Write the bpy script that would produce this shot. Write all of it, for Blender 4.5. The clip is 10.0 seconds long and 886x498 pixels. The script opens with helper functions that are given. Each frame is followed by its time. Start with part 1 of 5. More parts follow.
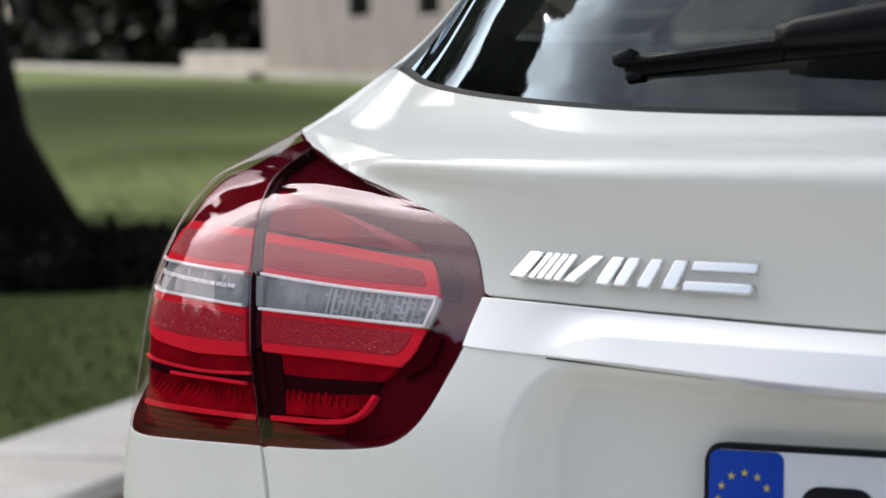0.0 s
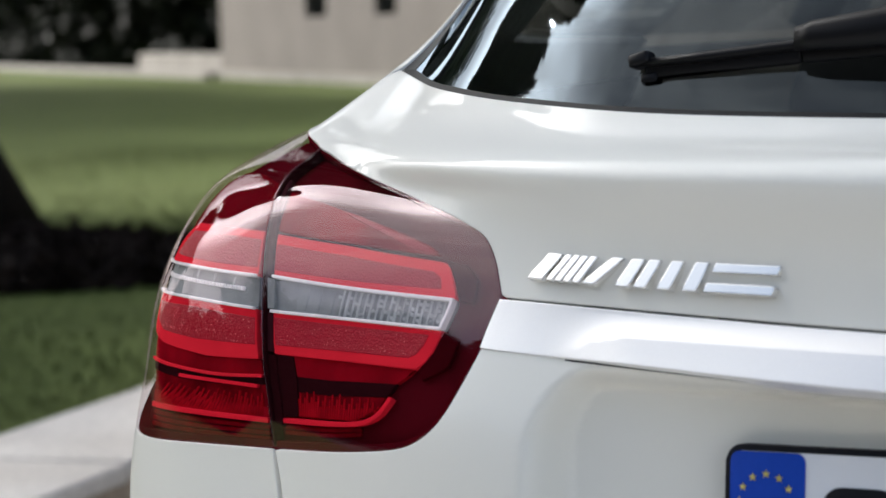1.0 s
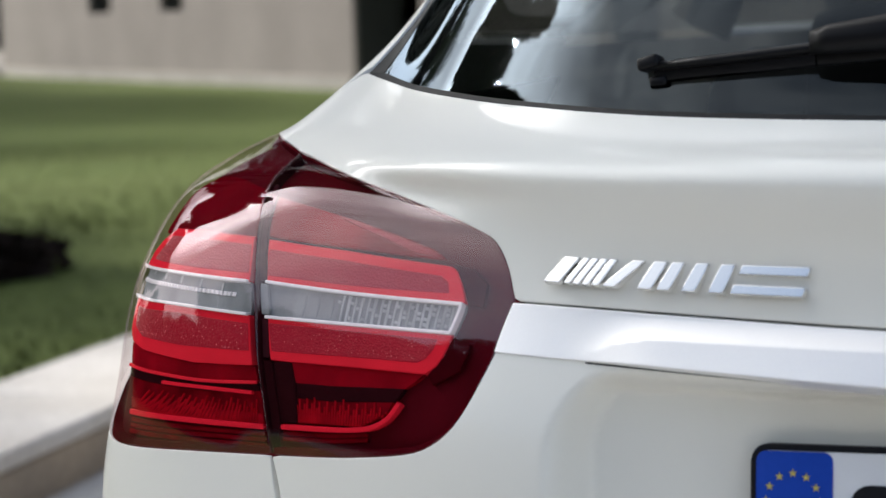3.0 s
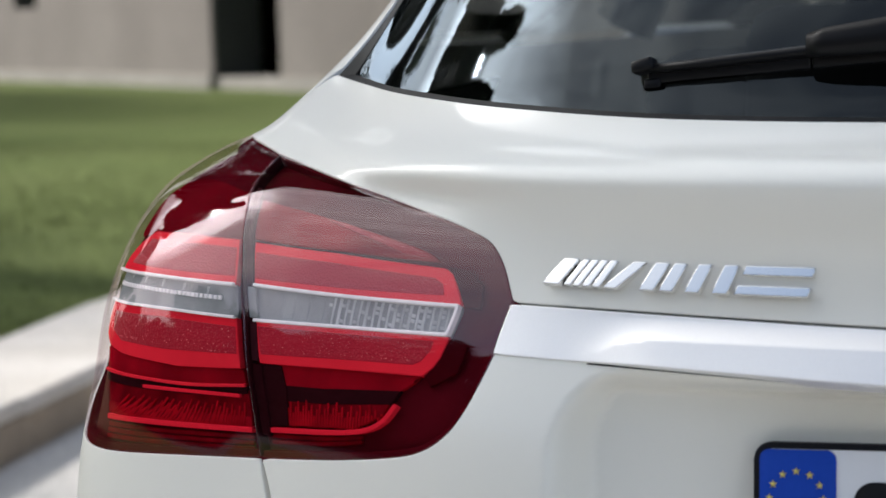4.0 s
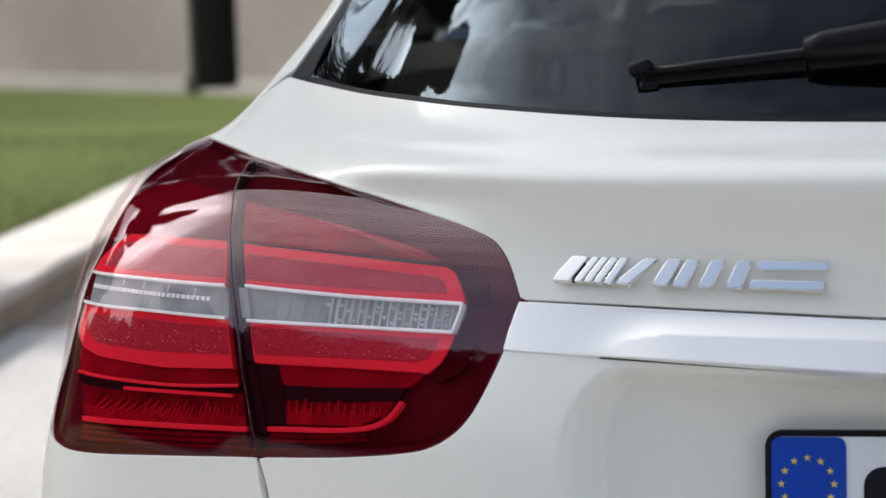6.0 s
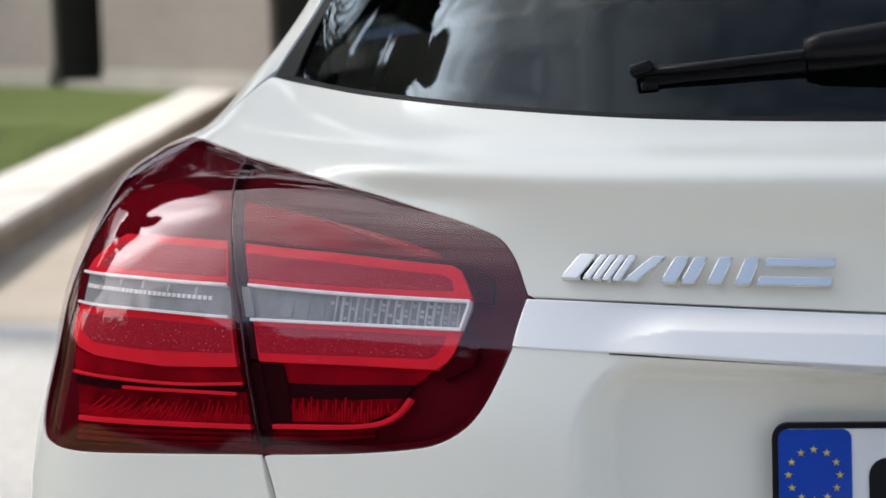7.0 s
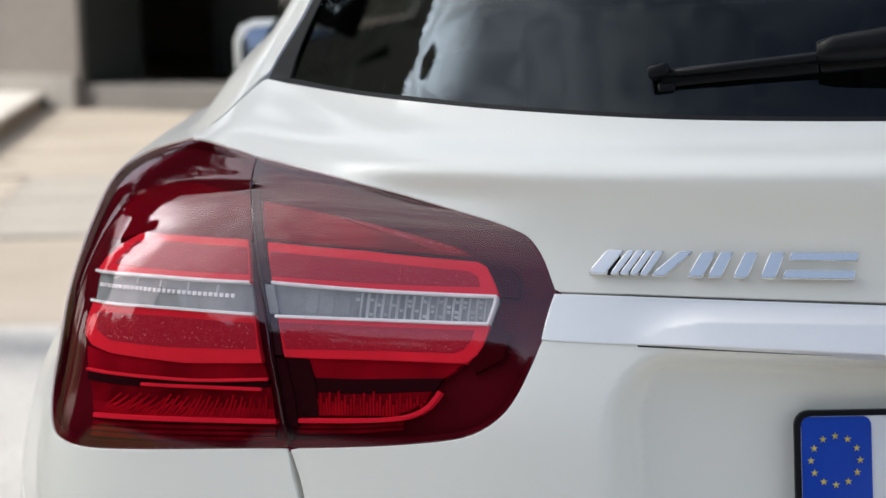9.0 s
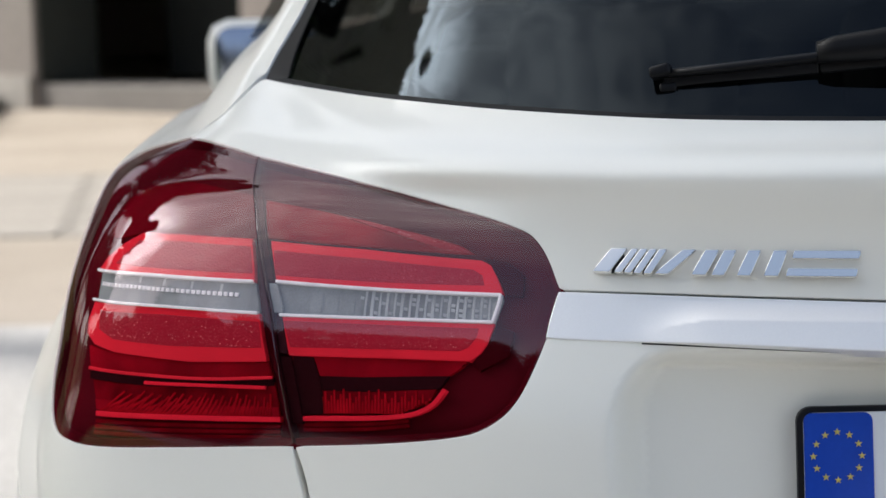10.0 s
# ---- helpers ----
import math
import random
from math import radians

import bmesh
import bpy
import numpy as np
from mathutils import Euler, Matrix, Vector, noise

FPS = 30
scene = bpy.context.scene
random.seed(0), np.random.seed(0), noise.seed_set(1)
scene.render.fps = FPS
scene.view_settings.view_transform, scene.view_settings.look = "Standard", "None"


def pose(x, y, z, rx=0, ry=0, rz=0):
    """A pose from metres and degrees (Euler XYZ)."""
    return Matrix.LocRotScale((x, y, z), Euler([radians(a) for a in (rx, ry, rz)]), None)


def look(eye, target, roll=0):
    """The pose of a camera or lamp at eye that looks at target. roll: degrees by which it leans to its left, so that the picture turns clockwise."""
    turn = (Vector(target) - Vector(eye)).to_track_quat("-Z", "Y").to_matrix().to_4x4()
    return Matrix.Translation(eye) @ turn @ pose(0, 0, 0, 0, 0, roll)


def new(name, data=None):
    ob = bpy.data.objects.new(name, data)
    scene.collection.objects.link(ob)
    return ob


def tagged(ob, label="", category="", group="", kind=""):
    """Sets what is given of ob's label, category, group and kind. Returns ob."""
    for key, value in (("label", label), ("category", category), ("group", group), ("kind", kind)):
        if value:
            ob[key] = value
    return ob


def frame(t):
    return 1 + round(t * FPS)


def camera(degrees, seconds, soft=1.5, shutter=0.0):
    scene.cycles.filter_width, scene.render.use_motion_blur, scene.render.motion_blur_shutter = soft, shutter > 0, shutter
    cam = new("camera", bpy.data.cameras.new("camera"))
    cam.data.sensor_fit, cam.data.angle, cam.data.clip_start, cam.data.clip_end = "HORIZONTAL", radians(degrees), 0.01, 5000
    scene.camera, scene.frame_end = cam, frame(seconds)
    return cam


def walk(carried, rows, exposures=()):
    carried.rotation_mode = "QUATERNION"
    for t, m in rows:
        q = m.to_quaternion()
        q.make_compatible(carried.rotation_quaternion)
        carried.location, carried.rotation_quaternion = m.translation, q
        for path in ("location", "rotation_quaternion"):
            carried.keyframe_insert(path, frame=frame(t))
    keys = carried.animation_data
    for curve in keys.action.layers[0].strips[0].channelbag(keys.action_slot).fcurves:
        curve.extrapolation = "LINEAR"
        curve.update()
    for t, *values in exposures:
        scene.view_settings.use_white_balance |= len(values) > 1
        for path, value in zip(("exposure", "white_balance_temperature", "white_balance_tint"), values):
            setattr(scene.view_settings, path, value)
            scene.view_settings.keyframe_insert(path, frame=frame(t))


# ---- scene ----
from mathutils.geometry import delaunay_2d_cdt

cam = camera(20.06, 10.0)
PATH = [
    (0, (0.3184, -1.3729, 1.0534), (-0.5471, 0.1972, 0.8931), -1.86),
    (0.5, (0.3038, -1.3809, 1.0546), (-0.5495, 0.1958, 0.8938), -1.86),
    (1, (0.2833, -1.3913, 1.0560), (-0.5534, 0.1942, 0.8947), -1.90),
    (1.5, (0.2584, -1.4022, 1.0568), (-0.5514, 0.1972, 0.8947), -1.89),
    (2, (0.2266, -1.4161, 1.0593), (-0.5496, 0.1996, 0.8950), -1.89),
    (2.5, (0.1900, -1.4332, 1.0623), (-0.5484, 0.1999, 0.8957), -1.95),
    (4, (0.0629, -1.4907, 1.0727), (-0.5306, 0.1996, 0.8980), -1.97),
    (4.5, (0.0220, -1.5109, 1.0750), (-0.5208, 0.1962, 0.8983), -1.97),
    (5, (-0.0318, -1.5368, 1.0784), (-0.5135, 0.1883, 0.8993), -1.95),
    (5.5, (-0.0763, -1.5570, 1.0809), (-0.5103, 0.1805, 0.8999), -1.95),
    (7, (-0.2143, -1.6198, 1.0972), (-0.4990, 0.1467, 0.9013), -1.98),
    (7.5, (-0.2605, -1.6404, 1.0989), (-0.4994, 0.1328, 0.9024), -1.93),
    (8, (-0.3006, -1.6593, 1.1008), (-0.4979, 0.1190, 0.9032), -1.91),
    (8.5, (-0.3366, -1.6729, 1.1025), (-0.5006, 0.1086, 0.9039), -1.85),
    (9, (-0.3689, -1.6861, 1.1044), (-0.5052, 0.0976, 0.9050), -1.80),
    (9.5, (-0.3915, -1.6962, 1.1061), (-0.5104, 0.0887, 0.9058), -1.83),
    (10, (-0.4046, -1.7025, 1.1065), (-0.5065, 0.0834, 0.9058), -1.79),
]
walk(cam, [(t, look(eye, target, roll)) for t, eye, target, roll in PATH])

# ------------------------------------------------------------ lens
cam.data.dof.use_dof = True
cam.data.dof.focus_distance = 1.74
cam.data.dof.aperture_fstop = 10.0

# ------------------------------------------------------------ world, sun, exposure
SUN_EL, SUN_AZ = radians(33), radians(-68.3)      # azimuth from +y towards +x
world = bpy.data.worlds.new("sky")
scene.world = world
world.use_nodes = True
wn, wl = world.node_tree.nodes, world.node_tree.links
wn.clear()
w_out = wn.new("ShaderNodeOutputWorld")
w_bg = wn.new("ShaderNodeBackground")
w_sky = wn.new("ShaderNodeTexSky")
w_sky.sky_type, w_sky.sun_disc = "NISHITA", False
w_sky.sun_elevation, w_sky.sun_rotation = SUN_EL, SUN_AZ
w_sky.air_density, w_sky.dust_density, w_sky.ozone_density = 1.0, 1.5, 1.5
w_co = wn.new("ShaderNodeTexCoord")
w_map = wn.new("ShaderNodeMapping")
w_map.inputs["Scale"].default_value = (1.7, 1.7, 0.55)
w_noise = wn.new("ShaderNodeTexNoise")
w_noise.inputs["Scale"].default_value, w_noise.inputs["Detail"].default_value = 8.0, 4.0
w_noise.inputs["Roughness"].default_value, w_noise.inputs["Distortion"].default_value = 0.50, 0.8
w_ramp = wn.new("ShaderNodeValToRGB")
w_ramp.color_ramp.elements[0].position, w_ramp.color_ramp.elements[1].position = 0.38, 0.60
w_ramp.color_ramp.elements[0].color = (0.50, 0.50, 0.50, 1)
w_ramp.color_ramp.elements[1].color = (1.0, 1.0, 1.0, 1)
w_mix = wn.new("ShaderNodeMix")
w_mix.data_type = "RGBA"
wl.new(w_co.outputs["Generated"], w_map.inputs["Vector"])
wl.new(w_map.outputs["Vector"], w_noise.inputs["Vector"])
wl.new(w_noise.outputs["Fac"], w_ramp.inputs["Fac"])
w_dot = wn.new("ShaderNodeVectorMath")          # bright thin cloud on the sun's side, clearer blue away from it
w_dot.operation = "DOT_PRODUCT"
w_dot.inputs[1].default_value = (math.sin(SUN_AZ) * math.cos(SUN_EL), math.cos(SUN_AZ) * math.cos(SUN_EL), math.sin(SUN_EL))
w_sep = wn.new("ShaderNodeSeparateXYZ")
w_thin = wn.new("ShaderNodeMapRange")
w_thin.inputs["From Min"].default_value, w_thin.inputs["From Max"].default_value = 0.50, 0.86
w_thin.inputs["To Min"].default_value, w_thin.inputs["To Max"].default_value = 0.10, 1.0
w_haze = wn.new("ShaderNodeMapRange")           # pale haze low over the horizon all round
w_haze.inputs["From Min"].default_value, w_haze.inputs["From Max"].default_value = 0.14, 0.38
w_haze.inputs["To Min"].default_value, w_haze.inputs["To Max"].default_value = 0.7, 0.0
w_cover = wn.new("ShaderNodeMath")
w_cover.operation = "MAXIMUM"
w_mul = wn.new("ShaderNodeMath")
w_mul.operation = "MULTIPLY"
wl.new(w_co.outputs["Generated"], w_sep.inputs["Vector"])
wl.new(w_sep.outputs["Z"], w_haze.inputs["Value"])
wl.new(w_dot.outputs["Value"], w_thin.inputs["Value"])
wl.new(w_thin.outputs["Result"], w_cover.inputs[0])
wl.new(w_haze.outputs["Result"], w_cover.inputs[1])
wl.new(w_ramp.outputs["Color"], w_mul.inputs[0])
wl.new(w_cover.outputs["Value"], w_mul.inputs[1])
w_glow = wn.new("ShaderNodeMapRange")
w_glow.interpolation_type = "SMOOTHERSTEP"
w_glow.inputs["From Min"].default_value, w_glow.inputs["From Max"].default_value = 0.6, 1.0
w_glow.inputs["To Min"].default_value, w_glow.inputs["To Max"].default_value = 1.0, 1.5
w_lit = wn.new("ShaderNodeVectorMath")
w_lit.operation = "SCALE"
w_lit.inputs[0].default_value = (10.6, 10.5, 10.3)
wl.new(w_co.outputs["Generated"], w_dot.inputs[0])
wl.new(w_dot.outputs["Value"], w_glow.inputs["Value"])
w_ring = wn.new("ShaderNodeMapRange")           # bright aureole of the veiled sun
w_ring.interpolation_type = "SMOOTHERSTEP"
w_ring.inputs["From Min"].default_value, w_ring.inputs["From Max"].default_value = 0.945, 1.0
w_ring.inputs["To Min"].default_value, w_ring.inputs["To Max"].default_value = 0.0, 5.6
w_sum = wn.new("ShaderNodeMath")
w_sum.operation = "ADD"
wl.new(w_dot.outputs["Value"], w_ring.inputs["Value"])
wl.new(w_glow.outputs["Result"], w_sum.inputs[0])
wl.new(w_ring.outputs["Result"], w_sum.inputs[1])
wl.new(w_sum.outputs["Value"], w_lit.inputs["Scale"])
wl.new(w_lit.outputs["Vector"], w_mix.inputs["B"])
wl.new(w_mul.outputs["Value"], w_mix.inputs["Factor"])
wl.new(w_sky.outputs["Color"], w_mix.inputs["A"])
wl.new(w_mix.outputs["Result"], w_bg.inputs["Color"])
w_bg.inputs["Strength"].default_value = 0.11
wl.new(w_bg.outputs["Background"], w_out.inputs["Surface"])

sun_data = bpy.data.lights.new("sun", "SUN")
sun_data.energy, sun_data.angle, sun_data.color = 3.2, radians(5.0), (1.0, 0.965, 0.92)
sun = new("sun", sun_data)
sun_dir = Vector((math.sin(SUN_AZ) * math.cos(SUN_EL), math.cos(SUN_AZ) * math.cos(SUN_EL), math.sin(SUN_EL)))
sun.matrix_world = look(sun_dir * 40, (0, 0, 0))
scene.view_settings.exposure = 0.79


# ------------------------------------------------------------ materials
def material(name, base, rough=0.5, metal=0.0, coat=0.0, coat_rough=0.03, vary=None, grain=0.0, grain_scale=300.0, bump=0.0, spec=0.5):
    """Principled surface; vary: (second colour, scale, amount, stretch) for broad mottling; grain and bump for the fine scale."""
    m = bpy.data.materials.new(name)
    m.use_nodes = True
    n, l = m.node_tree.nodes, m.node_tree.links
    b = n["Principled BSDF"]
    b.inputs["Base Color"].default_value = (*base, 1)
    b.inputs["Roughness"].default_value, b.inputs["Metallic"].default_value = rough, metal
    b.inputs["Coat Weight"].default_value, b.inputs["Coat Roughness"].default_value = coat, coat_rough
    b.inputs["Specular IOR Level"].default_value = spec
    co = n.new("ShaderNodeTexCoord")
    colour = None
    if vary:
        second, scale, amount, *stretch = vary
        mp = n.new("ShaderNodeMapping")
        mp.inputs["Scale"].default_value = stretch[0] if stretch else (1, 1, 1)
        nz = n.new("ShaderNodeTexNoise")
        nz.inputs["Scale"].default_value, nz.inputs["Detail"].default_value = scale, 6
        rp = n.new("ShaderNodeMapRange")
        rp.inputs["From Min"].default_value, rp.inputs["From Max"].default_value = 0.35, 0.65
        rp.inputs["To Max"].default_value = amount
        mx = n.new("ShaderNodeMix")
        mx.data_type = "RGBA"
        mx.inputs["A"].default_value, mx.inputs["B"].default_value = (*base, 1), (*second, 1)
        l.new(co.outputs["Object"], mp.inputs["Vector"])
        l.new(mp.outputs["Vector"], nz.inputs["Vector"])
        l.new(nz.outputs["Fac"], rp.inputs["Value"])
        l.new(rp.outputs["Result"], mx.inputs["Factor"])
        colour = mx.outputs["Result"]
    if grain or bump:
        gz = n.new("ShaderNodeTexNoise")
        gz.inputs["Scale"].default_value, gz.inputs["Detail"].default_value = grain_scale, 4
        l.new(co.outputs["Object"], gz.inputs["Vector"])
        if grain:
            gm = n.new("ShaderNodeMix")
            gm.data_type, gm.blend_type = "RGBA", "MULTIPLY"
            gr = n.new("ShaderNodeMapRange")
            gr.inputs["From Min"].default_value, gr.inputs["From Max"].default_value = 0.3, 0.7
            gr.inputs["To Min"].default_value, gr.inputs["To Max"].default_value = 1 - grain, 1 + grain
            gm.inputs["Factor"].default_value = 1
            if colour:
                l.new(colour, gm.inputs["A"])
            else:
                gm.inputs["A"].default_value = (*base, 1)
            l.new(gz.outputs["Fac"], gr.inputs["Value"])
            l.new(gr.outputs["Result"], gm.inputs["B"])
            colour = gm.outputs["Result"]
        if bump:
            bp = n.new("ShaderNodeBump")
            bp.inputs["Strength"].default_value, bp.inputs["Distance"].default_value = 1.0, bump
            l.new(gz.outputs["Fac"], bp.inputs["Height"])
            l.new(bp.outputs["Normal"], b.inputs["Normal"])
    if colour:
        l.new(colour, b.inputs["Base Color"])
    return m


def clear_cover(name, tint, gloss=0.045, rough=0.0, sheen=(1, 1, 1), edge=1.0):
    """Thin clear plastic or glass: what lies behind shows through the tint, the surface mirrors by its gloss, more at grazing angles."""
    m = bpy.data.materials.new(name)
    m.use_nodes = True
    n, l = m.node_tree.nodes, m.node_tree.links
    n.clear()
    out, mx, tr, gl, lw, po, rg = (n.new("ShaderNode" + k) for k in ("OutputMaterial", "MixShader", "BsdfTransparent", "BsdfGlossy", "LayerWeight", "Math", "MapRange"))
    tr.inputs["Color"].default_value = (*tint, 1)
    gl.inputs["Roughness"].default_value = rough
    gl.inputs["Color"].default_value = (*sheen, 1)
    lw.inputs["Blend"].default_value = 0.5
    po.operation = "POWER"
    po.inputs[1].default_value = 5.0
    rg.inputs["To Min"].default_value, rg.inputs["To Max"].default_value = gloss, edge
    l.new(lw.outputs["Facing"], po.inputs[0])
    l.new(po.outputs["Value"], rg.inputs["Value"])
    l.new(rg.outputs["Result"], mx.inputs["Fac"])
    l.new(tr.outputs["BSDF"], mx.inputs[1])
    l.new(gl.outputs["BSDF"], mx.inputs[2])
    l.new(mx.outputs["Shader"], out.inputs["Surface"])
    return m


def sparkle(name, base, bright, scale):
    """Moulded plastic reflector: a dark field with small light prisms."""
    m = material(name, base, 0.3, spec=0.05)
    n, l = m.node_tree.nodes, m.node_tree.links
    co = n.new("ShaderNodeTexCoord")
    vo = n.new("ShaderNodeTexVoronoi")
    vo.inputs["Scale"].default_value = scale
    rp = n.new("ShaderNodeMapRange")
    rp.inputs["From Min"].default_value, rp.inputs["From Max"].default_value = 0.10, 0.34
    rp.inputs["To Min"].default_value, rp.inputs["To Max"].default_value = 1.0, 0.0
    nz = n.new("ShaderNodeTexNoise")
    nz.inputs["Scale"].default_value = scale * 0.35
    mu = n.new("ShaderNodeMath")
    mu.operation = "MULTIPLY"
    mx = n.new("ShaderNodeMix")
    mx.data_type = "RGBA"
    mx.inputs["A"].default_value, mx.inputs["B"].default_value = (*base, 1), (*bright, 1)
    bp = n.new("ShaderNodeBump")
    bp.inputs["Distance"].default_value = 0.0004
    l.new(co.outputs["Object"], vo.inputs["Vector"])
    l.new(co.outputs["Object"], nz.inputs["Vector"])
    l.new(vo.outputs["Distance"], rp.inputs["Value"])
    l.new(rp.outputs["Result"], mu.inputs[0])
    l.new(nz.outputs["Fac"], mu.inputs[1])
    l.new(mu.outputs["Value"], mx.inputs["Factor"])
    l.new(mx.outputs["Result"], n["Principled BSDF"].inputs["Base Color"])
    l.new(vo.outputs["Distance"], bp.inputs["Height"])
    l.new(bp.outputs["Normal"], n["Principled BSDF"].inputs["Normal"])
    return m


PAINT = material("white_paint", (0.825, 0.815, 0.755), 0.5, coat=0.5, coat_rough=0.06, spec=0.2, vary=((0.81, 0.80, 0.74), 3.0, 0.5), grain=0.008, grain_scale=2500)
GAPSHADE = material("gap_and_lip_shade_black", (0.008, 0.008, 0.009), 0.8, grain=0.2)
CHROME = material("bright_chrome", (0.84, 0.83, 0.81), 0.20, 1.0, grain=0.01, grain_scale=900)
SATIN = material("satin_chrome", (0.92, 0.905, 0.89), 0.4, 0.5, grain=0.012, grain_scale=700)
LENS = clear_cover("lamp_lens", (0.98, 0.94, 0.945), 0.072, 0.04, (1.0, 0.87, 0.92), 0.30)
GLASS = clear_cover("privacy_glass", (0.20, 0.21, 0.205), 0.024, 0.03, (0.72, 0.86, 1.0))
SIDEGLASS = clear_cover("side_glass", (0.5, 0.53, 0.53), 0.045, 0.002)
MAROON = material("lamp_housing_maroon", (0.085, 0.0035, 0.0085), 0.35, vary=((0.05, 0.0022, 0.005), 14, 0.8), grain=0.02, grain_scale=300, spec=0.0)
RED = material("lamp_red_guide", (0.82, 0.024, 0.045), 0.5, vary=((0.72, 0.020, 0.038), 30, 0.6), grain=0.03, grain_scale=1200, spec=0.0)
BRIGHTRED = material("lamp_bright_red", (0.80, 0.018, 0.04), 0.3, grain=0.10, grain_scale=900, spec=0.0)
DOTRED = sparkle("lamp_dotted_red", (0.40, 0.012, 0.030), (0.72, 0.10, 0.12), 640.0)
DOTDIM = sparkle("lamp_dotted_dim", (0.30, 0.007, 0.018), (0.52, 0.05, 0.06), 700.0)
CLEARGREY = material("lamp_clear_grey", (0.56, 0.60, 0.60), 0.25, vary=((0.36, 0.385, 0.385), 90, 0.9, (1, 1, 0.3)), grain=0.06, grain_scale=800, spec=0.0)
WHITEEDGE = material("lamp_white_edge", (0.95, 0.95, 0.95), 0.22, grain=0.02)
CLEARDARK = material("lamp_clear_shade", (0.33, 0.36, 0.36), 0.3, vary=((0.20, 0.22, 0.22), 40, 0.8, (1, 1, 0.3)), grain=0.08, grain_scale=800, spec=0.0)
DARKRED = material("lamp_dark_red", (0.46, 0.005, 0.014), 0.35, vary=((0.22, 0.002, 0.007), 34, 0.9), grain=0.05, grain_scale=900, spec=0.0)
MIDRED = material("lamp_mid_red", (0.30, 0.0035, 0.012), 0.4, vary=((0.17, 0.002, 0.007), 22, 0.9), grain=0.03, grain_scale=900, spec=0.0)
DEEPLAMP = material("lamp_deep_maroon", (0.20, 0.002, 0.008), 0.35, vary=((0.09, 0.001, 0.004), 40, 0.9), grain=0.05, spec=0.0)
FLANGE = material("lamp_smoke_flange", (0.050, 0.012, 0.017), 0.4, vary=((0.030, 0.007, 0.010), 30, 0.8), grain=0.04, spec=0.0)
PRISMGLINT = material("lamp_prism_glint", (0.95, 0.25, 0.28), 0.15, grain=0.03)
BOWLRED = material("lamp_bowl_red", (0.15, 0.002, 0.008), 0.4, vary=((0.09, 0.0012, 0.005), 16, 0.9), grain=0.03, grain_scale=900, spec=0.0)
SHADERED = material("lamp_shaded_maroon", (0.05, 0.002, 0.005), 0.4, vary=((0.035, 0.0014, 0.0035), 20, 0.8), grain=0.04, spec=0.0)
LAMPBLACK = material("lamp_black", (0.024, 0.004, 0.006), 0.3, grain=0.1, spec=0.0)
BLACKTRIM = material("black_trim", (0.010, 0.010, 0.011), 0.4, grain=0.05, spec=0.15)
RUBBER = material("black_rubber", (0.018, 0.018, 0.019), 0.6, grain=0.15, grain_scale=1500)
SEAL = material("black_rubber_seal", (0.014, 0.0145, 0.016), 0.5, grain=0.1, grain_scale=1500, spec=0.1)
WIPERBLACK = material("wiper_black_plastic", (0.008, 0.008, 0.009), 0.34, grain=0.15, grain_scale=2000, bump=0.00002, spec=0.12)
PLATEWHITE = material("plate_white", (0.74, 0.75, 0.78), 0.35, coat=0.3, grain=0.03, grain_scale=2500)
PLATEBLUE = material("plate_blue", (0.010, 0.058, 0.42), 0.4, vary=((0.008, 0.050, 0.38), 40, 0.6), grain=0.03, spec=0.15)
GOLD = material("plate_gold", (0.62, 0.52, 0.14), 0.45, grain=0.05)
INK = material("plate_black", (0.008, 0.008, 0.010), 0.5, grain=0.05, spec=0.15)
FABRIC = material("dark_upholstery", (0.02, 0.02, 0.022), 0.75, grain=0.25, grain_scale=400, bump=0.0005)
ALLOY = material("dark_alloy", (0.09, 0.09, 0.095), 0.3, 0.9, grain=0.05)
GRASS = material("lawn", (0.083, 0.110, 0.030), 0.9, vary=((0.100, 0.124, 0.038), 0.45, 0.9), grain=0.22, grain_scale=18, bump=0.008, spec=0.05)
BLADE = material("grass_blade", (0.087, 0.114, 0.032), 0.8, vary=((0.100, 0.124, 0.038), 0.6, 0.9), grain=0.1, grain_scale=30, spec=0.05)
REARGROUND = material("dark_rear_ground", (0.085, 0.083, 0.08), 0.85, vary=((0.11, 0.107, 0.103), 0.7, 0.8), grain=0.3, grain_scale=70, bump=0.004)
DRIVE = material("pale_grey_drive", (0.60, 0.575, 0.535), 0.85, vary=((0.48, 0.455, 0.42), 1.1, 0.9, (1, 0.35, 1)), grain=0.2, grain_scale=60, bump=0.003)
SETT = material("grey_brown_setts", (0.40, 0.36, 0.31), 0.85, vary=((0.32, 0.285, 0.24), 0.9, 0.9), grain=0.15, grain_scale=30, bump=0.003)
PAVING = material("pale_stone_paving", (0.43, 0.365, 0.295), 0.8, vary=((0.34, 0.285, 0.22), 0.8, 0.9), grain=0.14, grain_scale=45, bump=0.003)
KERB = material("pale_kerb_stone", (0.66, 0.615, 0.56), 0.8, vary=((0.53, 0.485, 0.43), 2.2, 0.9), grain=0.12, grain_scale=60, bump=0.003)
KERBFACE = material("tan_kerb_face", (0.40, 0.315, 0.225), 0.85, vary=((0.30, 0.24, 0.18), 2.5, 0.9), grain=0.15, grain_scale=50, bump=0.003)
STONE = material("facade_stone", (0.212, 0.183, 0.162), 0.85, vary=((0.172, 0.146, 0.128), 0.7, 0.9), grain=0.14, grain_scale=20, bump=0.004)
PLINTH = material("plinth_stone", (0.325, 0.298, 0.265), 0.85, vary=((0.25, 0.228, 0.20), 1.0, 0.8), grain=0.1, grain_scale=22, bump=0.004)
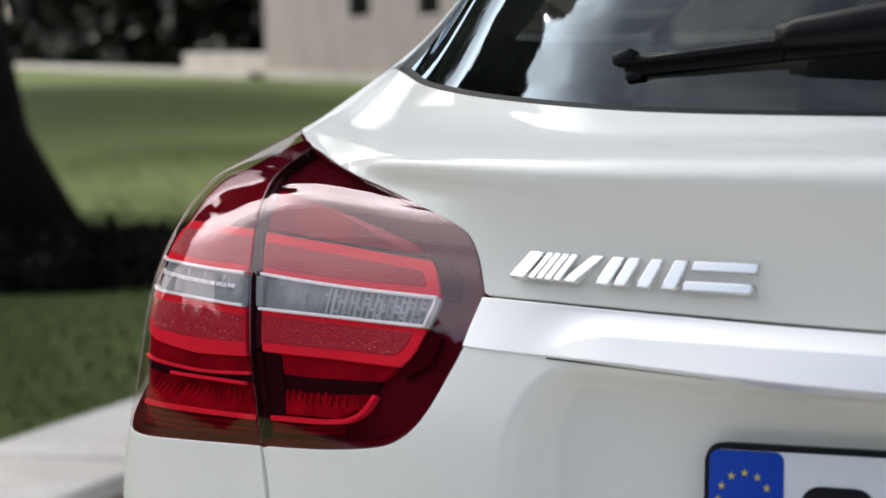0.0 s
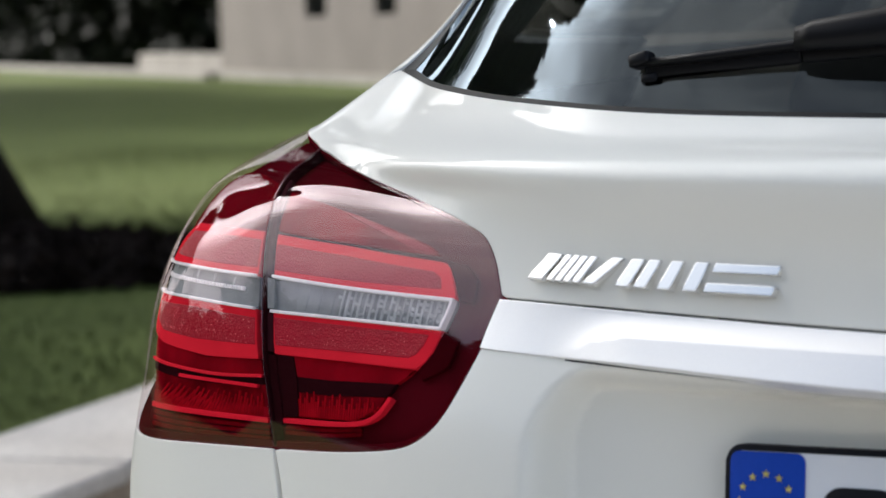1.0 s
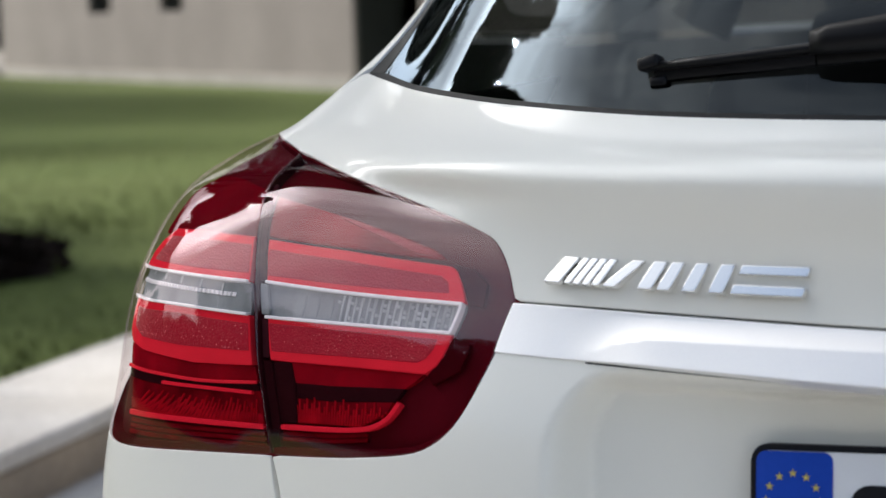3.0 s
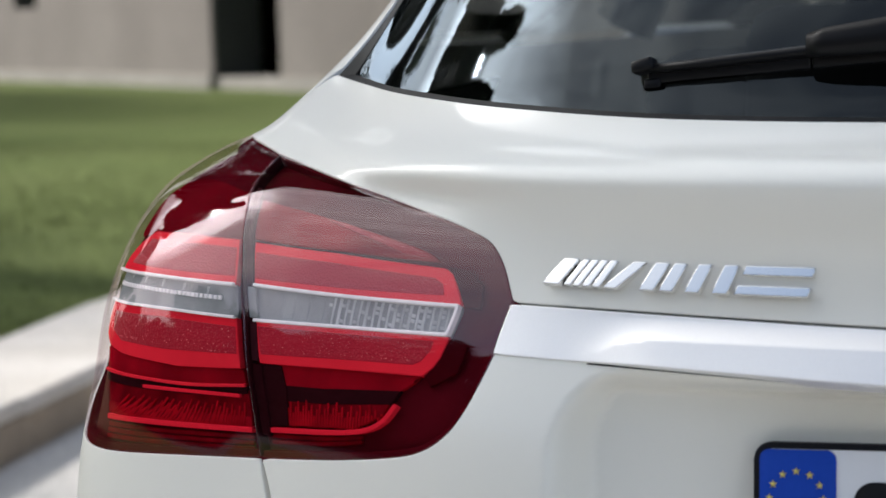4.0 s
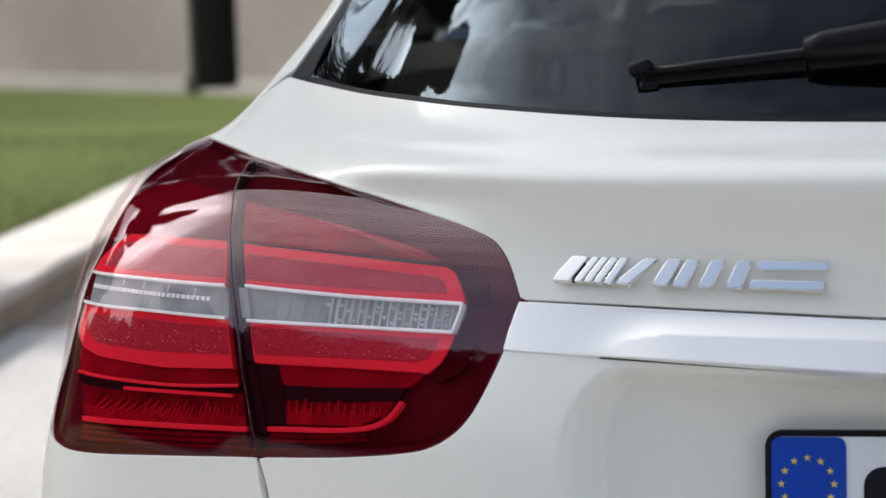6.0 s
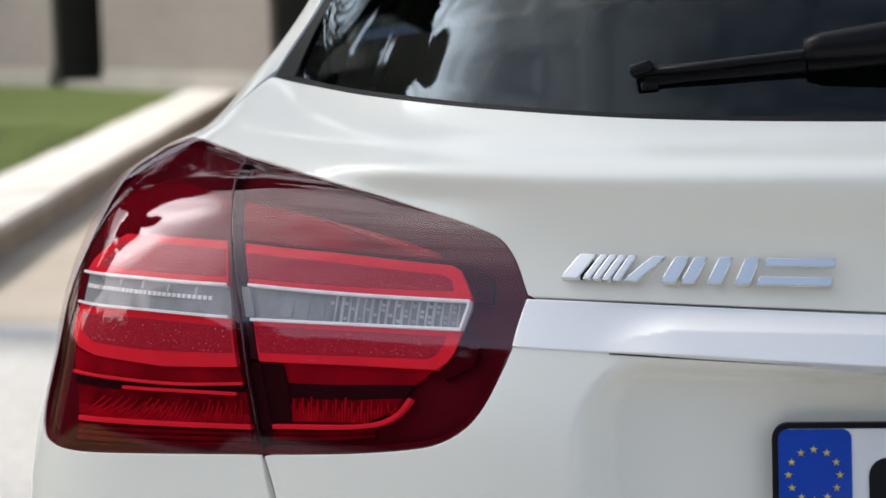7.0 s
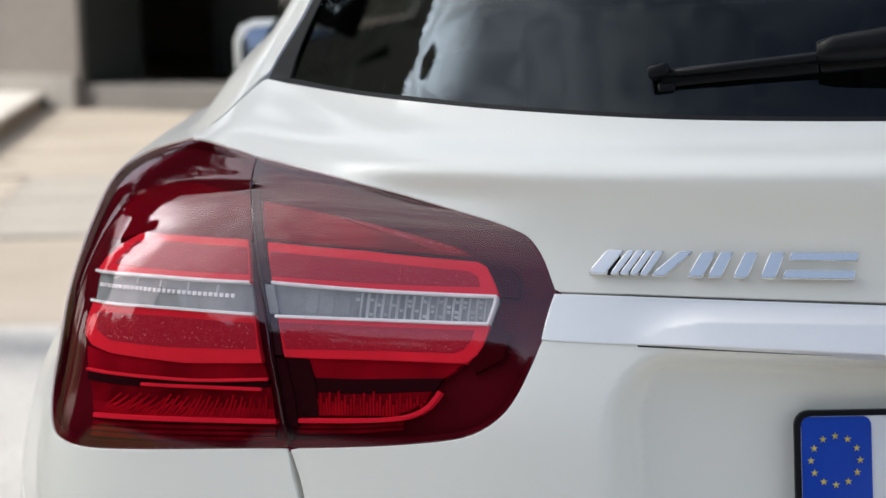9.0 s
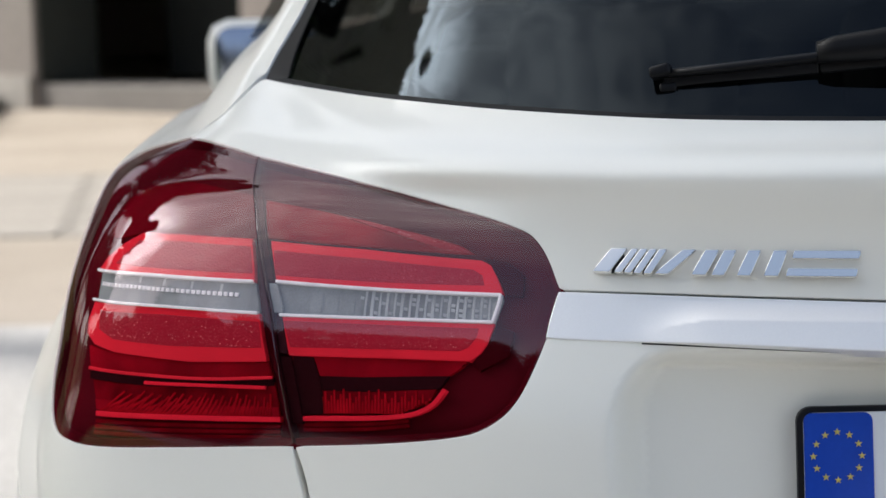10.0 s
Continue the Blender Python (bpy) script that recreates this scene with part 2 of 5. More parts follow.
STEPSTONE = material("brown_step_stone", (0.17, 0.155, 0.14), 0.85, vary=((0.13, 0.118, 0.105), 1.2, 0.8), grain=0.12, grain_scale=24, bump=0.003)
ROOMSHADE = material("room_shade_black", (0.009, 0.0088, 0.0065), 0.85, vary=((0.014, 0.014, 0.011), 1.5, 0.8), grain=0.3, grain_scale=10)
JAMBSHADE = material("dark_green_jamb_shade", (0.028, 0.031, 0.025), 0.7, vary=((0.020, 0.022, 0.018), 1.5, 0.8), grain=0.2, grain_scale=20)
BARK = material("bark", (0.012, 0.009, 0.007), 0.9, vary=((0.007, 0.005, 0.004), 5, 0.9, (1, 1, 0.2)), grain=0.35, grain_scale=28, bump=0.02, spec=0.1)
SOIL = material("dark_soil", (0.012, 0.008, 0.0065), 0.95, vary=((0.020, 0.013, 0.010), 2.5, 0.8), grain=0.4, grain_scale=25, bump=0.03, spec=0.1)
LEAF = material("leaf", (0.040, 0.062, 0.018), 0.55, vary=((0.065, 0.09, 0.03), 1.0, 0.9), grain=0.3, grain_scale=8)
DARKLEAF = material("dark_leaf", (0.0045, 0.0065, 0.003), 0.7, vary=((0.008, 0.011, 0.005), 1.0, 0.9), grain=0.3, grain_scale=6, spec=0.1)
MIRRORGLASS = material("mirror_glass", (0.45, 0.48, 0.56), 0.25, 1.0, grain=0.01)


# ------------------------------------------------------------ building helpers
def put_mesh(name, verts, faces, mat, parent=None, label="", normals=None, smooth=True):
    me = bpy.data.meshes.new(name)
    me.from_pydata([tuple(map(float, v)) for v in verts], [], [tuple(int(i) for i in f) for f in faces])
    me.materials.append(mat)
    me.polygons.foreach_set("use_smooth", [smooth] * len(me.polygons))
    me.update()
    if normals is not None:
        me.normals_split_custom_set_from_vertices([tuple(map(float, n)) for n in normals])
    ob = new(name, me)
    if parent:
        ob.parent = parent
    return tagged(ob, label)


def part(name, bm, mat, parent, label="", smooth=True):
    me = bpy.data.meshes.new(name)
    bmesh.ops.recalc_face_normals(bm, faces=bm.faces)
    bm.to_mesh(me)
    bm.free()
    me.materials.append(mat)
    me.polygons.foreach_set("use_smooth", [smooth] * len(me.polygons))
    ob = new(name, me)
    if parent:
        ob.parent = parent
    return tagged(ob, label)


def box(bm, size, m, bevel=0.0, segments=2):
    made = bmesh.ops.create_cube(bm, size=1.0, matrix=m @ Matrix.Diagonal((*size, 1)))
    if bevel:
        edges = {e for v in made["verts"] for e in v.link_edges}
        bmesh.ops.bevel(bm, geom=list(edges), offset=bevel, segments=segments, affect="EDGES", profile=0.5)
    return bm


def box_part(name, size, m, mat, parent, bevel=0.0, label="", smooth=False):
    return part(name, box(bmesh.new(), size, m, bevel), mat, parent, label, smooth)


def thing(name, label, category, at=(0, 0, 0), group="", kind=""):
    ob = new(name)
    ob.location = at
    ob.empty_display_size = 0.2
    return tagged(ob, label, category, group, kind)


def prism(bm, outline, depth, m, bevel=0.0):
    """Extrude an outline in the xz plane by depth along y, then pose by m."""
    front = [bm.verts.new(m @ Vector((x, -depth / 2, z))) for x, z in outline]
    back = [bm.verts.new(m @ Vector((x, depth / 2, z))) for x, z in outline]
    n = len(outline)
    top = bm.faces.new(front)
    bm.faces.new(back[::-1])
    for i in range(n):
        bm.faces.new((front[i], back[i], back[(i + 1) % n], front[(i + 1) % n]))
    if bevel:
        bmesh.ops.bevel(bm, geom=list(top.edges), offset=bevel, segments=2, affect="EDGES", profile=0.5)
    return bm


def tube(bm, path, radius, sides=8, squash=1.0):
    rings = []
    for i, p in enumerate(path):
        p = Vector(p)
        a, b = Vector(path[max(i - 1, 0)]), Vector(path[min(i + 1, len(path) - 1)])
        t = (b - a).normalized()
        s = t.cross(Vector((0, 0, 1)))
        s = s.normalized() if s.length > 1e-4 else Vector((1, 0, 0))
        w = s.cross(t)
        r = radius[i] if isinstance(radius, (list, tuple)) else radius
        rings.append([bm.verts.new(p + (s * math.cos(k) + w * math.sin(k) * squash) * r) for k in (2 * math.pi * j / sides for j in range(sides))])
    for a, b in zip(rings, rings[1:]):
        for j in range(sides):
            bm.faces.new((a[j], a[(j + 1) % sides], b[(j + 1) % sides], b[j]))
    bm.faces.new(rings[0][::-1])
    bm.faces.new(rings[-1])
    return bm


# ------------------------------------------------------------ the car's outer skin
# Loft curves of the rear half, low to high. Each runs from the centre line round the corner to ahead of the rear
# wheel: half widths, how far the surface lies ahead of the rear face, and heights.
SECTIONS = []


def section(half_width, ahead, height):
    SECTIONS.append(np.stack([half_width, ahead, height], 1))


# lower edge of the bumper
section(
    (0, 0.2, 0.349, 0.449, 0.549, 0.639, 0.72, 0.792, 0.838, 0.867, 0.894, 0.904),
    (-0.031, -0.016, -0.001, 0.013, 0.034, 0.064, 0.108, 0.177, 0.287, 0.447, 0.697, 0.997),
    (0.38, 0.38, 0.38, 0.38, 0.38, 0.38, 0.38, 0.38, 0.38, 0.38, 0.38, 0.38),
)
# bumper below the number plate
section(
    (0, 0.199, 0.349, 0.448, 0.548, 0.639, 0.726, 0.804, 0.855, 0.908, 0.943, 0.947),
    (-0.077, -0.062, -0.048, -0.03, -0.002, 0.035, 0.087, 0.16, 0.275, 0.445, 0.695, 0.996),
    (0.554, 0.556, 0.557, 0.559, 0.561, 0.563, 0.567, 0.572, 0.577, 0.589, 0.594, 0.598),
)
# bumper roll
section(
    (0, 0.199, 0.348, 0.447, 0.547, 0.638, 0.726, 0.807, 0.853, 0.898, 0.934, 0.946),
    (-0.071, -0.057, -0.039, -0.021, 0.013, 0.052, 0.095, 0.154, 0.258, 0.443, 0.692, 0.993),
    (0.669, 0.671, 0.674, 0.678, 0.682, 0.687, 0.694, 0.703, 0.714, 0.732, 0.745, 0.756),
)
# edge between bumper and tailgate
section(
    (0, 0.199, 0.348, 0.446, 0.544, 0.633, 0.717, 0.791, 0.831, 0.861, 0.893, 0.912),
    (-0.063, -0.048, -0.028, -0.011, 0.023, 0.063, 0.101, 0.155, 0.256, 0.442, 0.693, 0.994),
    (0.765, 0.767, 0.77, 0.772, 0.776, 0.78, 0.785, 0.792, 0.8, 0.811, 0.824, 0.837),
)
# foot of the tail lamp
section(
    (0, 0.199, 0.346, 0.444, 0.542, 0.631, 0.709, 0.778, 0.819, 0.845, 0.877, 0.901),
    (-0.062, -0.044, -0.014, 0.003, 0.034, 0.064, 0.101, 0.152, 0.254, 0.441, 0.694, 0.996),
    (0.822, 0.823, 0.825, 0.826, 0.83, 0.833, 0.838, 0.843, 0.849, 0.858, 0.868, 0.879),
)
# lower third of the tail lamp
section(
    (0, 0.199, 0.345, 0.441, 0.538, 0.624, 0.698, 0.761, 0.803, 0.829, 0.852, 0.871),
    (-0.046, -0.025, 0.004, 0.027, 0.052, 0.076, 0.106, 0.156, 0.253, 0.441, 0.694, 0.997),
    (0.873, 0.874, 0.875, 0.877, 0.879, 0.883, 0.887, 0.891, 0.895, 0.902, 0.91, 0.918),
)
# middle of the tail lamp
section(
    (0, 0.199, 0.344, 0.436, 0.531, 0.624, 0.689, 0.746, 0.786, 0.811, 0.83, 0.849),
    (-0.041, -0.021, 0.011, 0.039, 0.068, 0.098, 0.134, 0.185, 0.277, 0.44, 0.695, 0.998),
    (0.916, 0.917, 0.918, 0.919, 0.921, 0.926, 0.931, 0.935, 0.935, 0.94, 0.946, 0.951),
)
# upper third of the tail lamp
section(
    (0, 0.2, 0.344, 0.434, 0.524, 0.619, 0.684, 0.732, 0.771, 0.791, 0.807, 0.824),
    (-0.047, -0.029, 0.007, 0.041, 0.085, 0.127, 0.17, 0.223, 0.307, 0.461, 0.694, 0.999),
    (0.946, 0.947, 0.947, 0.946, 0.946, 0.952, 0.955, 0.957, 0.955, 0.956, 0.959, 0.965),
)
# top of the tail lamp
section(
    (0, 0.2, 0.345, 0.438, 0.531, 0.62, 0.68, 0.719, 0.749, 0.769, 0.781, 0.8),
    (-0.043, -0.027, 0.009, 0.042, 0.089, 0.161, 0.22, 0.272, 0.348, 0.481, 0.696, 1),
    (0.963, 0.964, 0.964, 0.964, 0.963, 0.965, 0.972, 0.974, 0.97, 0.968, 0.971, 0.976),
)
# shoulder above the lamp
section(
    (0, 0.201, 0.349, 0.445, 0.543, 0.63, 0.678, 0.703, 0.726, 0.746, 0.763, 0.781),
    (-0.018, -0.004, 0.035, 0.073, 0.13, 0.213, 0.267, 0.319, 0.39, 0.503, 0.696, 1),
    (0.974, 0.975, 0.977, 0.979, 0.98, 0.985, 0.991, 0.989, 0.984, 0.983, 0.986, 0.992),
)
# lower edge of the rear window
section(
    (0, 0.201, 0.352, 0.452, 0.551, 0.633, 0.671, 0.688, 0.704, 0.719, 0.738, 0.761),
    (0.03, 0.04, 0.068, 0.116, 0.195, 0.314, 0.368, 0.42, 0.483, 0.565, 0.718, 1),
    (0.991, 0.993, 0.999, 1.005, 1.011, 1.022, 1.029, 1.029, 1.026, 1.025, 1.024, 1.025),
)
# lower window
section(
    (0, 0.201, 0.352, 0.453, 0.543, 0.611, 0.643, 0.66, 0.671, 0.683, 0.7, 0.722),
    (0.1, 0.112, 0.14, 0.186, 0.266, 0.38, 0.44, 0.502, 0.569, 0.646, 0.778, 1.05),
    (1.079, 1.08, 1.082, 1.085, 1.087, 1.089, 1.089, 1.086, 1.08, 1.076, 1.073, 1.07),
)
# upper window
section(
    (0, 0.202, 0.343, 0.434, 0.515, 0.569, 0.597, 0.612, 0.623, 0.633, 0.644, 0.669),
    (0.211, 0.225, 0.26, 0.304, 0.378, 0.473, 0.543, 0.604, 0.665, 0.747, 0.878, 1.12),
    (1.201, 1.203, 1.205, 1.206, 1.208, 1.208, 1.207, 1.203, 1.199, 1.194, 1.19, 1.185),
)
# roof edge
section(
    (0, 0.202, 0.324, 0.405, 0.466, 0.511, 0.535, 0.547, 0.558, 0.564, 0.575, 0.598),
    (0.342, 0.356, 0.386, 0.426, 0.496, 0.586, 0.646, 0.706, 0.767, 0.847, 0.968, 1.2),
    (1.363, 1.365, 1.367, 1.368, 1.368, 1.367, 1.364, 1.361, 1.357, 1.352, 1.347, 1.341),
)
NET = np.array(SECTIONS)
NV, NU = NET.shape[:2]
FULL = np.concatenate([NET[:, :0:-1], NET * np.array([-1, 1, 1])], 1)


def spline_moments(n):
    a, r = np.zeros((n, n)), np.zeros((n, n))
    a[0, 0] = a[-1, -1] = 1
    for i in range(1, n - 1):
        a[i, i - 1] = a[i, i + 1] = 1
        a[i, i] = 4
        r[i, i - 1] = r[i, i + 1] = 6
        r[i, i] = -12
    return np.linalg.solve(a, r)


MOM_U, MOM_V = spline_moments(2 * NU - 1), spline_moments(NV)


def spline_weights(t, mom):
    n = len(mom)
    i = np.clip(np.floor(t).astype(int), 0, n - 2)
    b = t - i
    a = 1 - b
    w = (a**3 - a)[:, None] / 6 * mom[i] + (b**3 - b)[:, None] / 6 * mom[i + 1]
    k = np.arange(len(t))
    w[k, i] += a
    w[k, i + 1] += b
    return w


def ease(x):
    x = np.clip(x, 0, 1)
    return x * x * x * (x * (6 * x - 15) + 10)


def skin(u, v, recess=True):
    """The body surface; u: round the car (0 centre, positive to its left side), v: upwards."""
    u, v = np.asarray(u, float), np.asarray(v, float)
    p = np.einsum("ki,kj,ijc->kc", spline_weights(v, MOM_V), spline_weights(u + NU - 1, MOM_U), FULL)
    if recess:
        across = ease((0.396 - 0.045 * np.clip((p[:, 2] - 0.79) / 0.065, 0, 1) ** 2 - np.abs(p[:, 0])) / 0.032)
        up = ease((4.44 - v) / 0.45) * ease((p[:, 2] - 0.60) / 0.07)
        deep = 0.013 + 0.115 * (p[:, 2] - 0.80) - p[:, 1]
        p[:, 1] += np.maximum(deep, 0.02) * across * up
        # pressed fold across the tailgate, running out before the lamps
        d = (p[:, 2] - 0.9625) * 1.0
        fold = 0.22 * (np.sqrt(d * d + 0.022**2) - np.sqrt(d * d + 0.005**2))
        p[:, 1] -= fold * ease((3.95 - np.abs(u)) / 1.1) * ease((v - 5.9) / 0.9) * ease((9.3 - v) / 0.9)
    return p


def skin_normal(u, v, fn=skin, h=2e-3):
    u, v = np.asarray(u, float), np.asarray(v, float)
    n = np.cross(fn(u + h, v) - fn(u - h, v), fn(u, v + h) - fn(u, v - h))
    n /= np.linalg.norm(n, axis=1)[:, None]
    return n


FLIP = -1.0 if skin_normal([0.5], [5.0])[0, 1] > 0 else 1.0


def outward(u, v, fn=skin):
    return skin_normal(u, v, fn) * FLIP


def smooth_line(points, step=0.07):
    """A rounded line through the points (Catmull-Rom), ends kept."""
    p = np.array(points, float)
    q = np.vstack([2 * p[0] - p[1], p, 2 * p[-1] - p[-2]])
    out = []
    for i in range(1, len(q) - 2):
        n = max(2, int(np.linalg.norm(q[i + 1] - q[i]) / step))
        for t in np.arange(n) / n:
            out.append(0.5 * (2 * q[i] + (q[i + 1] - q[i - 1]) * t + (2 * q[i - 1] - 5 * q[i] + 4 * q[i + 1] - q[i + 2]) * t**2 + (3 * q[i] - q[i - 1] - 3 * q[i + 1] + q[i + 2]) * t**3))
    return out + [p[-1]]


def straight(points, step=0.1):
    p = np.array(points, float)
    out = []
    for a, b in zip(p[:-1], p[1:]):
        n = max(1, int(np.linalg.norm(b - a) / step))
        out += [a + (b - a) * k / n for k in range(n)]
    return out + [p[-1]]


def mirrored(points):
    """Close a half outline, which runs from centre to centre, over the middle."""
    p = [tuple(q) for q in points]
    return p + [(-a, b) for a, b in p[::-1] if abs(a) > 1e-6]


def inside(poly, pts):
    x, y = pts[:, 0], pts[:, 1]
    hit = np.zeros(len(pts), bool)
    for (x0, y0), (x1, y1) in zip(poly, np.roll(poly, -1, 0)):
        cross = ((y0 > y) != (y1 > y)) & (x < (x1 - x0) * (y - y0) / (y1 - y0 + 1e-12) + x0)
        hit ^= cross
    return hit


def sheet(name, outline, mat, parent, off=0.0, thick=0.012, rim=0.0012, du=0.085, dv=0.12, fn=skin, lift=None, label="", shade=None):
    """A panel of the skin inside an outline in (u, v): off metres below the surface, with a rounded rim and folded edges."""
    poly = np.array(outline, float)
    keep = [i for i in range(len(poly)) if np.linalg.norm(poly[i] - poly[i - 1]) > 1e-4]
    poly = poly[keep]
    area = 0.5 * np.sum(poly[:, 0] * np.roll(poly[:, 1], -1) - np.roll(poly[:, 0], -1) * poly[:, 1])
    if area < 0:
        poly = poly[::-1]
    n = len(poly)
    lo, hi = poly.min(0), poly.max(0)
    gu, gv = np.meshgrid(np.arange(lo[0] + du / 2, hi[0], du), np.arange(lo[1] + dv / 2, hi[1], dv))
    gu = gu + (np.arange(gu.shape[0]) % 2)[:, None] * du / 2
    grid = np.stack([gu.ravel(), gv.ravel()], 1)
    if len(grid):
        grid = grid[inside(poly, grid)]
    if len(grid):
        scale = np.array([1 / du, 1 / dv])
        near = np.ones(len(grid), bool)
        for a, b in zip(poly, np.roll(poly, -1, 0)):
            d = (b - a) * scale
            w = (grid - a) * scale
            t = np.clip((w @ d) / (d @ d + 1e-12), 0, 1)
            near &= np.linalg.norm(w - t[:, None] * d, axis=1) > 0.35
        grid = grid[near]
    pts = np.vstack([poly, grid]) if len(grid) else poly
    got = delaunay_2d_cdt([Vector(p) for p in pts], [(i, (i + 1) % n) for i in range(n)], [], 1, 1e-6)
    flat = np.array([tuple(p) for p in got[0]])
    tris = [f for f in got[2]]
    origin = [o[0] if o else -1 for o in got[3]]
    at = {o: i for i, o in enumerate(origin) if 0 <= o < n}
    nor = outward(flat[:, 0], flat[:, 1], fn)
    pos = fn(flat[:, 0], flat[:, 1]) - nor * off
    if lift is not None:
        pos = pos + nor * lift(flat[:, 0], flat[:, 1])[:, None]
    verts, norms, faces = list(pos), list(nor if shade is None else shade(flat[:, 0], flat[:, 1])), []
    for f in tris:
        a, b, c = (pos[i] for i in f[:3])
        faces.append(f if np.cross(b - a, c - a) @ nor[f[0]] > 0 else f[::-1])
    ring = [at[i] for i in range(n) if i in at]
    k = len(ring)
    rp, rn = pos[ring], nor[ring]
    tan = np.roll(rp, -1, 0) - np.roll(rp, 1, 0)
    side = np.cross(tan, rn)
    side /= np.linalg.norm(side, axis=1)[:, None] + 1e-12
    mid = pos.mean(0)
    if np.mean(np.einsum("ij,ij->i", side, rp - mid)) < 0:
        side = -side
    steps = [(0.7 * rim, 0.3 * rim, 0.7), (rim, rim, 0.15), (rim, thick, 0.0)] if rim else [(0, thick, 0.5)]
    last = ring
    for s, d, w in steps:
        start = len(verts)
        verts += list(rp + side * s - rn * d)
        nn = rn * w + side * (1 - w)
        norms += list(nn / np.linalg.norm(nn, axis=1)[:, None])
        now = list(range(start, start + k))
        for i in range(k):
            j = (i + 1) % k
            quad = (last[i], last[j], now[j], now[i])
            a, b, c = (np.array(verts[q]) for q in (quad[0], quad[1], quad[3]))
            faces.append(quad if np.cross(b - a, c - a) @ side[i] > 0 or np.cross(b - a, c - a) @ rn[i] > 0 else quad[::-1])
        last = now
    return put_mesh(name, verts, faces, mat, parent, label, norms)


# ------------------------------------------------------------ lines that part the panels, in (u, v)
SPLIT = [(5.46, 8.03), (5.46, 7.6), (5.41, 7.0), (5.29, 6.15), (5.225, 5.55), (5.155, 5.03), (5.06, 4.58), (4.98, 4.15), (4.905, 3.55), (4.855, 3.1), (4.805, 2.90)]
LAMP_TOP_IN = [(5.46, 8.05), (5.15, 8.0), (4.84, 7.82), (4.61, 7.58), (4.40, 7.3), (4.16, 7.05), (3.94, 6.83), (3.70, 6.6), (3.48, 6.41), (3.26, 6.2), (3.10, 6.02), (3.0, 5.8), (2.92, 5.54), (2.85, 5.24), (2.805, 5.06)]
LAMP_LOW_IN = [(2.805, 5.06), (2.83, 4.93), (2.90, 4.49), (2.97, 4.17), (3.09, 3.69), (3.21, 3.41), (3.38, 3.22), (3.6, 3.12), (4.0, 3.02), (4.4, 2.95), (4.805, 2.89)]
LAMP_OUT = [(4.805, 2.89), (5.4, 2.81), (5.95, 2.73), (6.68, 2.61), (7.07, 2.58), (7.38, 2.61), (7.66, 2.8), (7.92, 3.15), (8.15, 4.2), (8.5, 5.1), (8.72, 5.8), (8.8, 6.5), (8.65, 7.3), (8.05, 7.97), (7.5, 8.34)]
LAMP_TOP_OUT = [(7.5, 8.34), (7.2, 8.36), (6.72, 8.29), (6.2, 8.205), (5.65, 8.12), (5.46, 8.05)]
SHUT = [(7.2, 8.41), (7.12, 8.81), (6.62, 9.12), (6.1, 9.48), (5.79, 9.75), (5.62, 9.87)]
TRIM_EDGE = [(5.62, 9.87), (5.62, 10.26), (5.56, 10.6), (5.5, 10.9), (5.4, 12.0), (5.3, 13.0)]
GLASS_EDGE = [(5.15, 9.93), (5.21, 10.27), (5.25, 10.6), (5.25, 10.9), (5.2, 12.0), (5.1, 13.0)]
SILL = [(0, 9.98), (1, 9.98), (2, 9.94), (3, 9.93), (3.8, 9.96), (4.4, 9.93), (5.1, 9.87), (5.60, 9.85)]
STRIP_TOP = [(2.805, 5.06), (2.11, 5.055), (1.46, 5.02), (1.0, 4.985), (0.5, 4.96), (0, 4.95)]
STRIP_LOW = [(2.885, 4.49), (2.06, 4.455), (1.43, 4.415), (0.97, 4.38), (0.5, 4.355), (0, 4.345)]


def moved(line, a, b=0.0):
    return [(u + a, v + b) for u, v in line]


def aside(line, d):
    """The line shifted d metres to its right."""
    p = np.array(line, float)
    sc = np.array([0.09, 0.055])
    t = np.gradient(p * sc, axis=0)
    t /= np.linalg.norm(t, axis=1)[:, None]
    return [tuple(q) for q in p + np.stack([t[:, 1], -t[:, 0]], 1) * d / sc]


car = thing("car", "white compact hatchback with red tail lamps parked on pale paving", "car")

# inner shell seen only through the panel gaps
sheet("inner_shell", straight([(-11, 0), (11, 0), (11, 9.6), (5.3, 9.7), (0, 9.75), (-5.3, 9.7), (-11, 9.6), (-11, 0)], 0.3)[:-1], GAPSHADE, car, 0.03, 0.004, 0, 0.25, 0.25)

def glass_skin(u, v):
    """The pane leans back a little further than the pillars beside it."""
    p = skin(u, v, False)
    return p + np.stack([0 * p[:, 0], 0.02 * np.maximum(p[:, 2] - 0.99, 0), 0 * p[:, 0]], 1)


# tailgate, upper and lower skins
upper = smooth_line(SILL) + smooth_line(SHUT[::-1])[1:] + aside(smooth_line(LAMP_TOP_OUT[1:] + LAMP_TOP_IN[1:]), 0.0022)[:-1] + smooth_line(moved(STRIP_TOP, -0.03, 0.075))
sheet("tailgate", mirrored(upper), PAINT, car, du=0.075, dv=0.09)
lower = smooth_line(moved(STRIP_LOW[::-1], 0, -0.025)) + aside(smooth_line(LAMP_LOW_IN[2:]), 0.0019)[1:-1] + smooth_line([(4.775, 2.86), (4.70, 2.67), (4.64, 2.47), (4.42, 1.6)]) + straight([(4.42, 1.6), (0, 1.5)])[1:]
sheet("tailgate_lower", mirrored(lower), PAINT, car, du=0.055, dv=0.05)
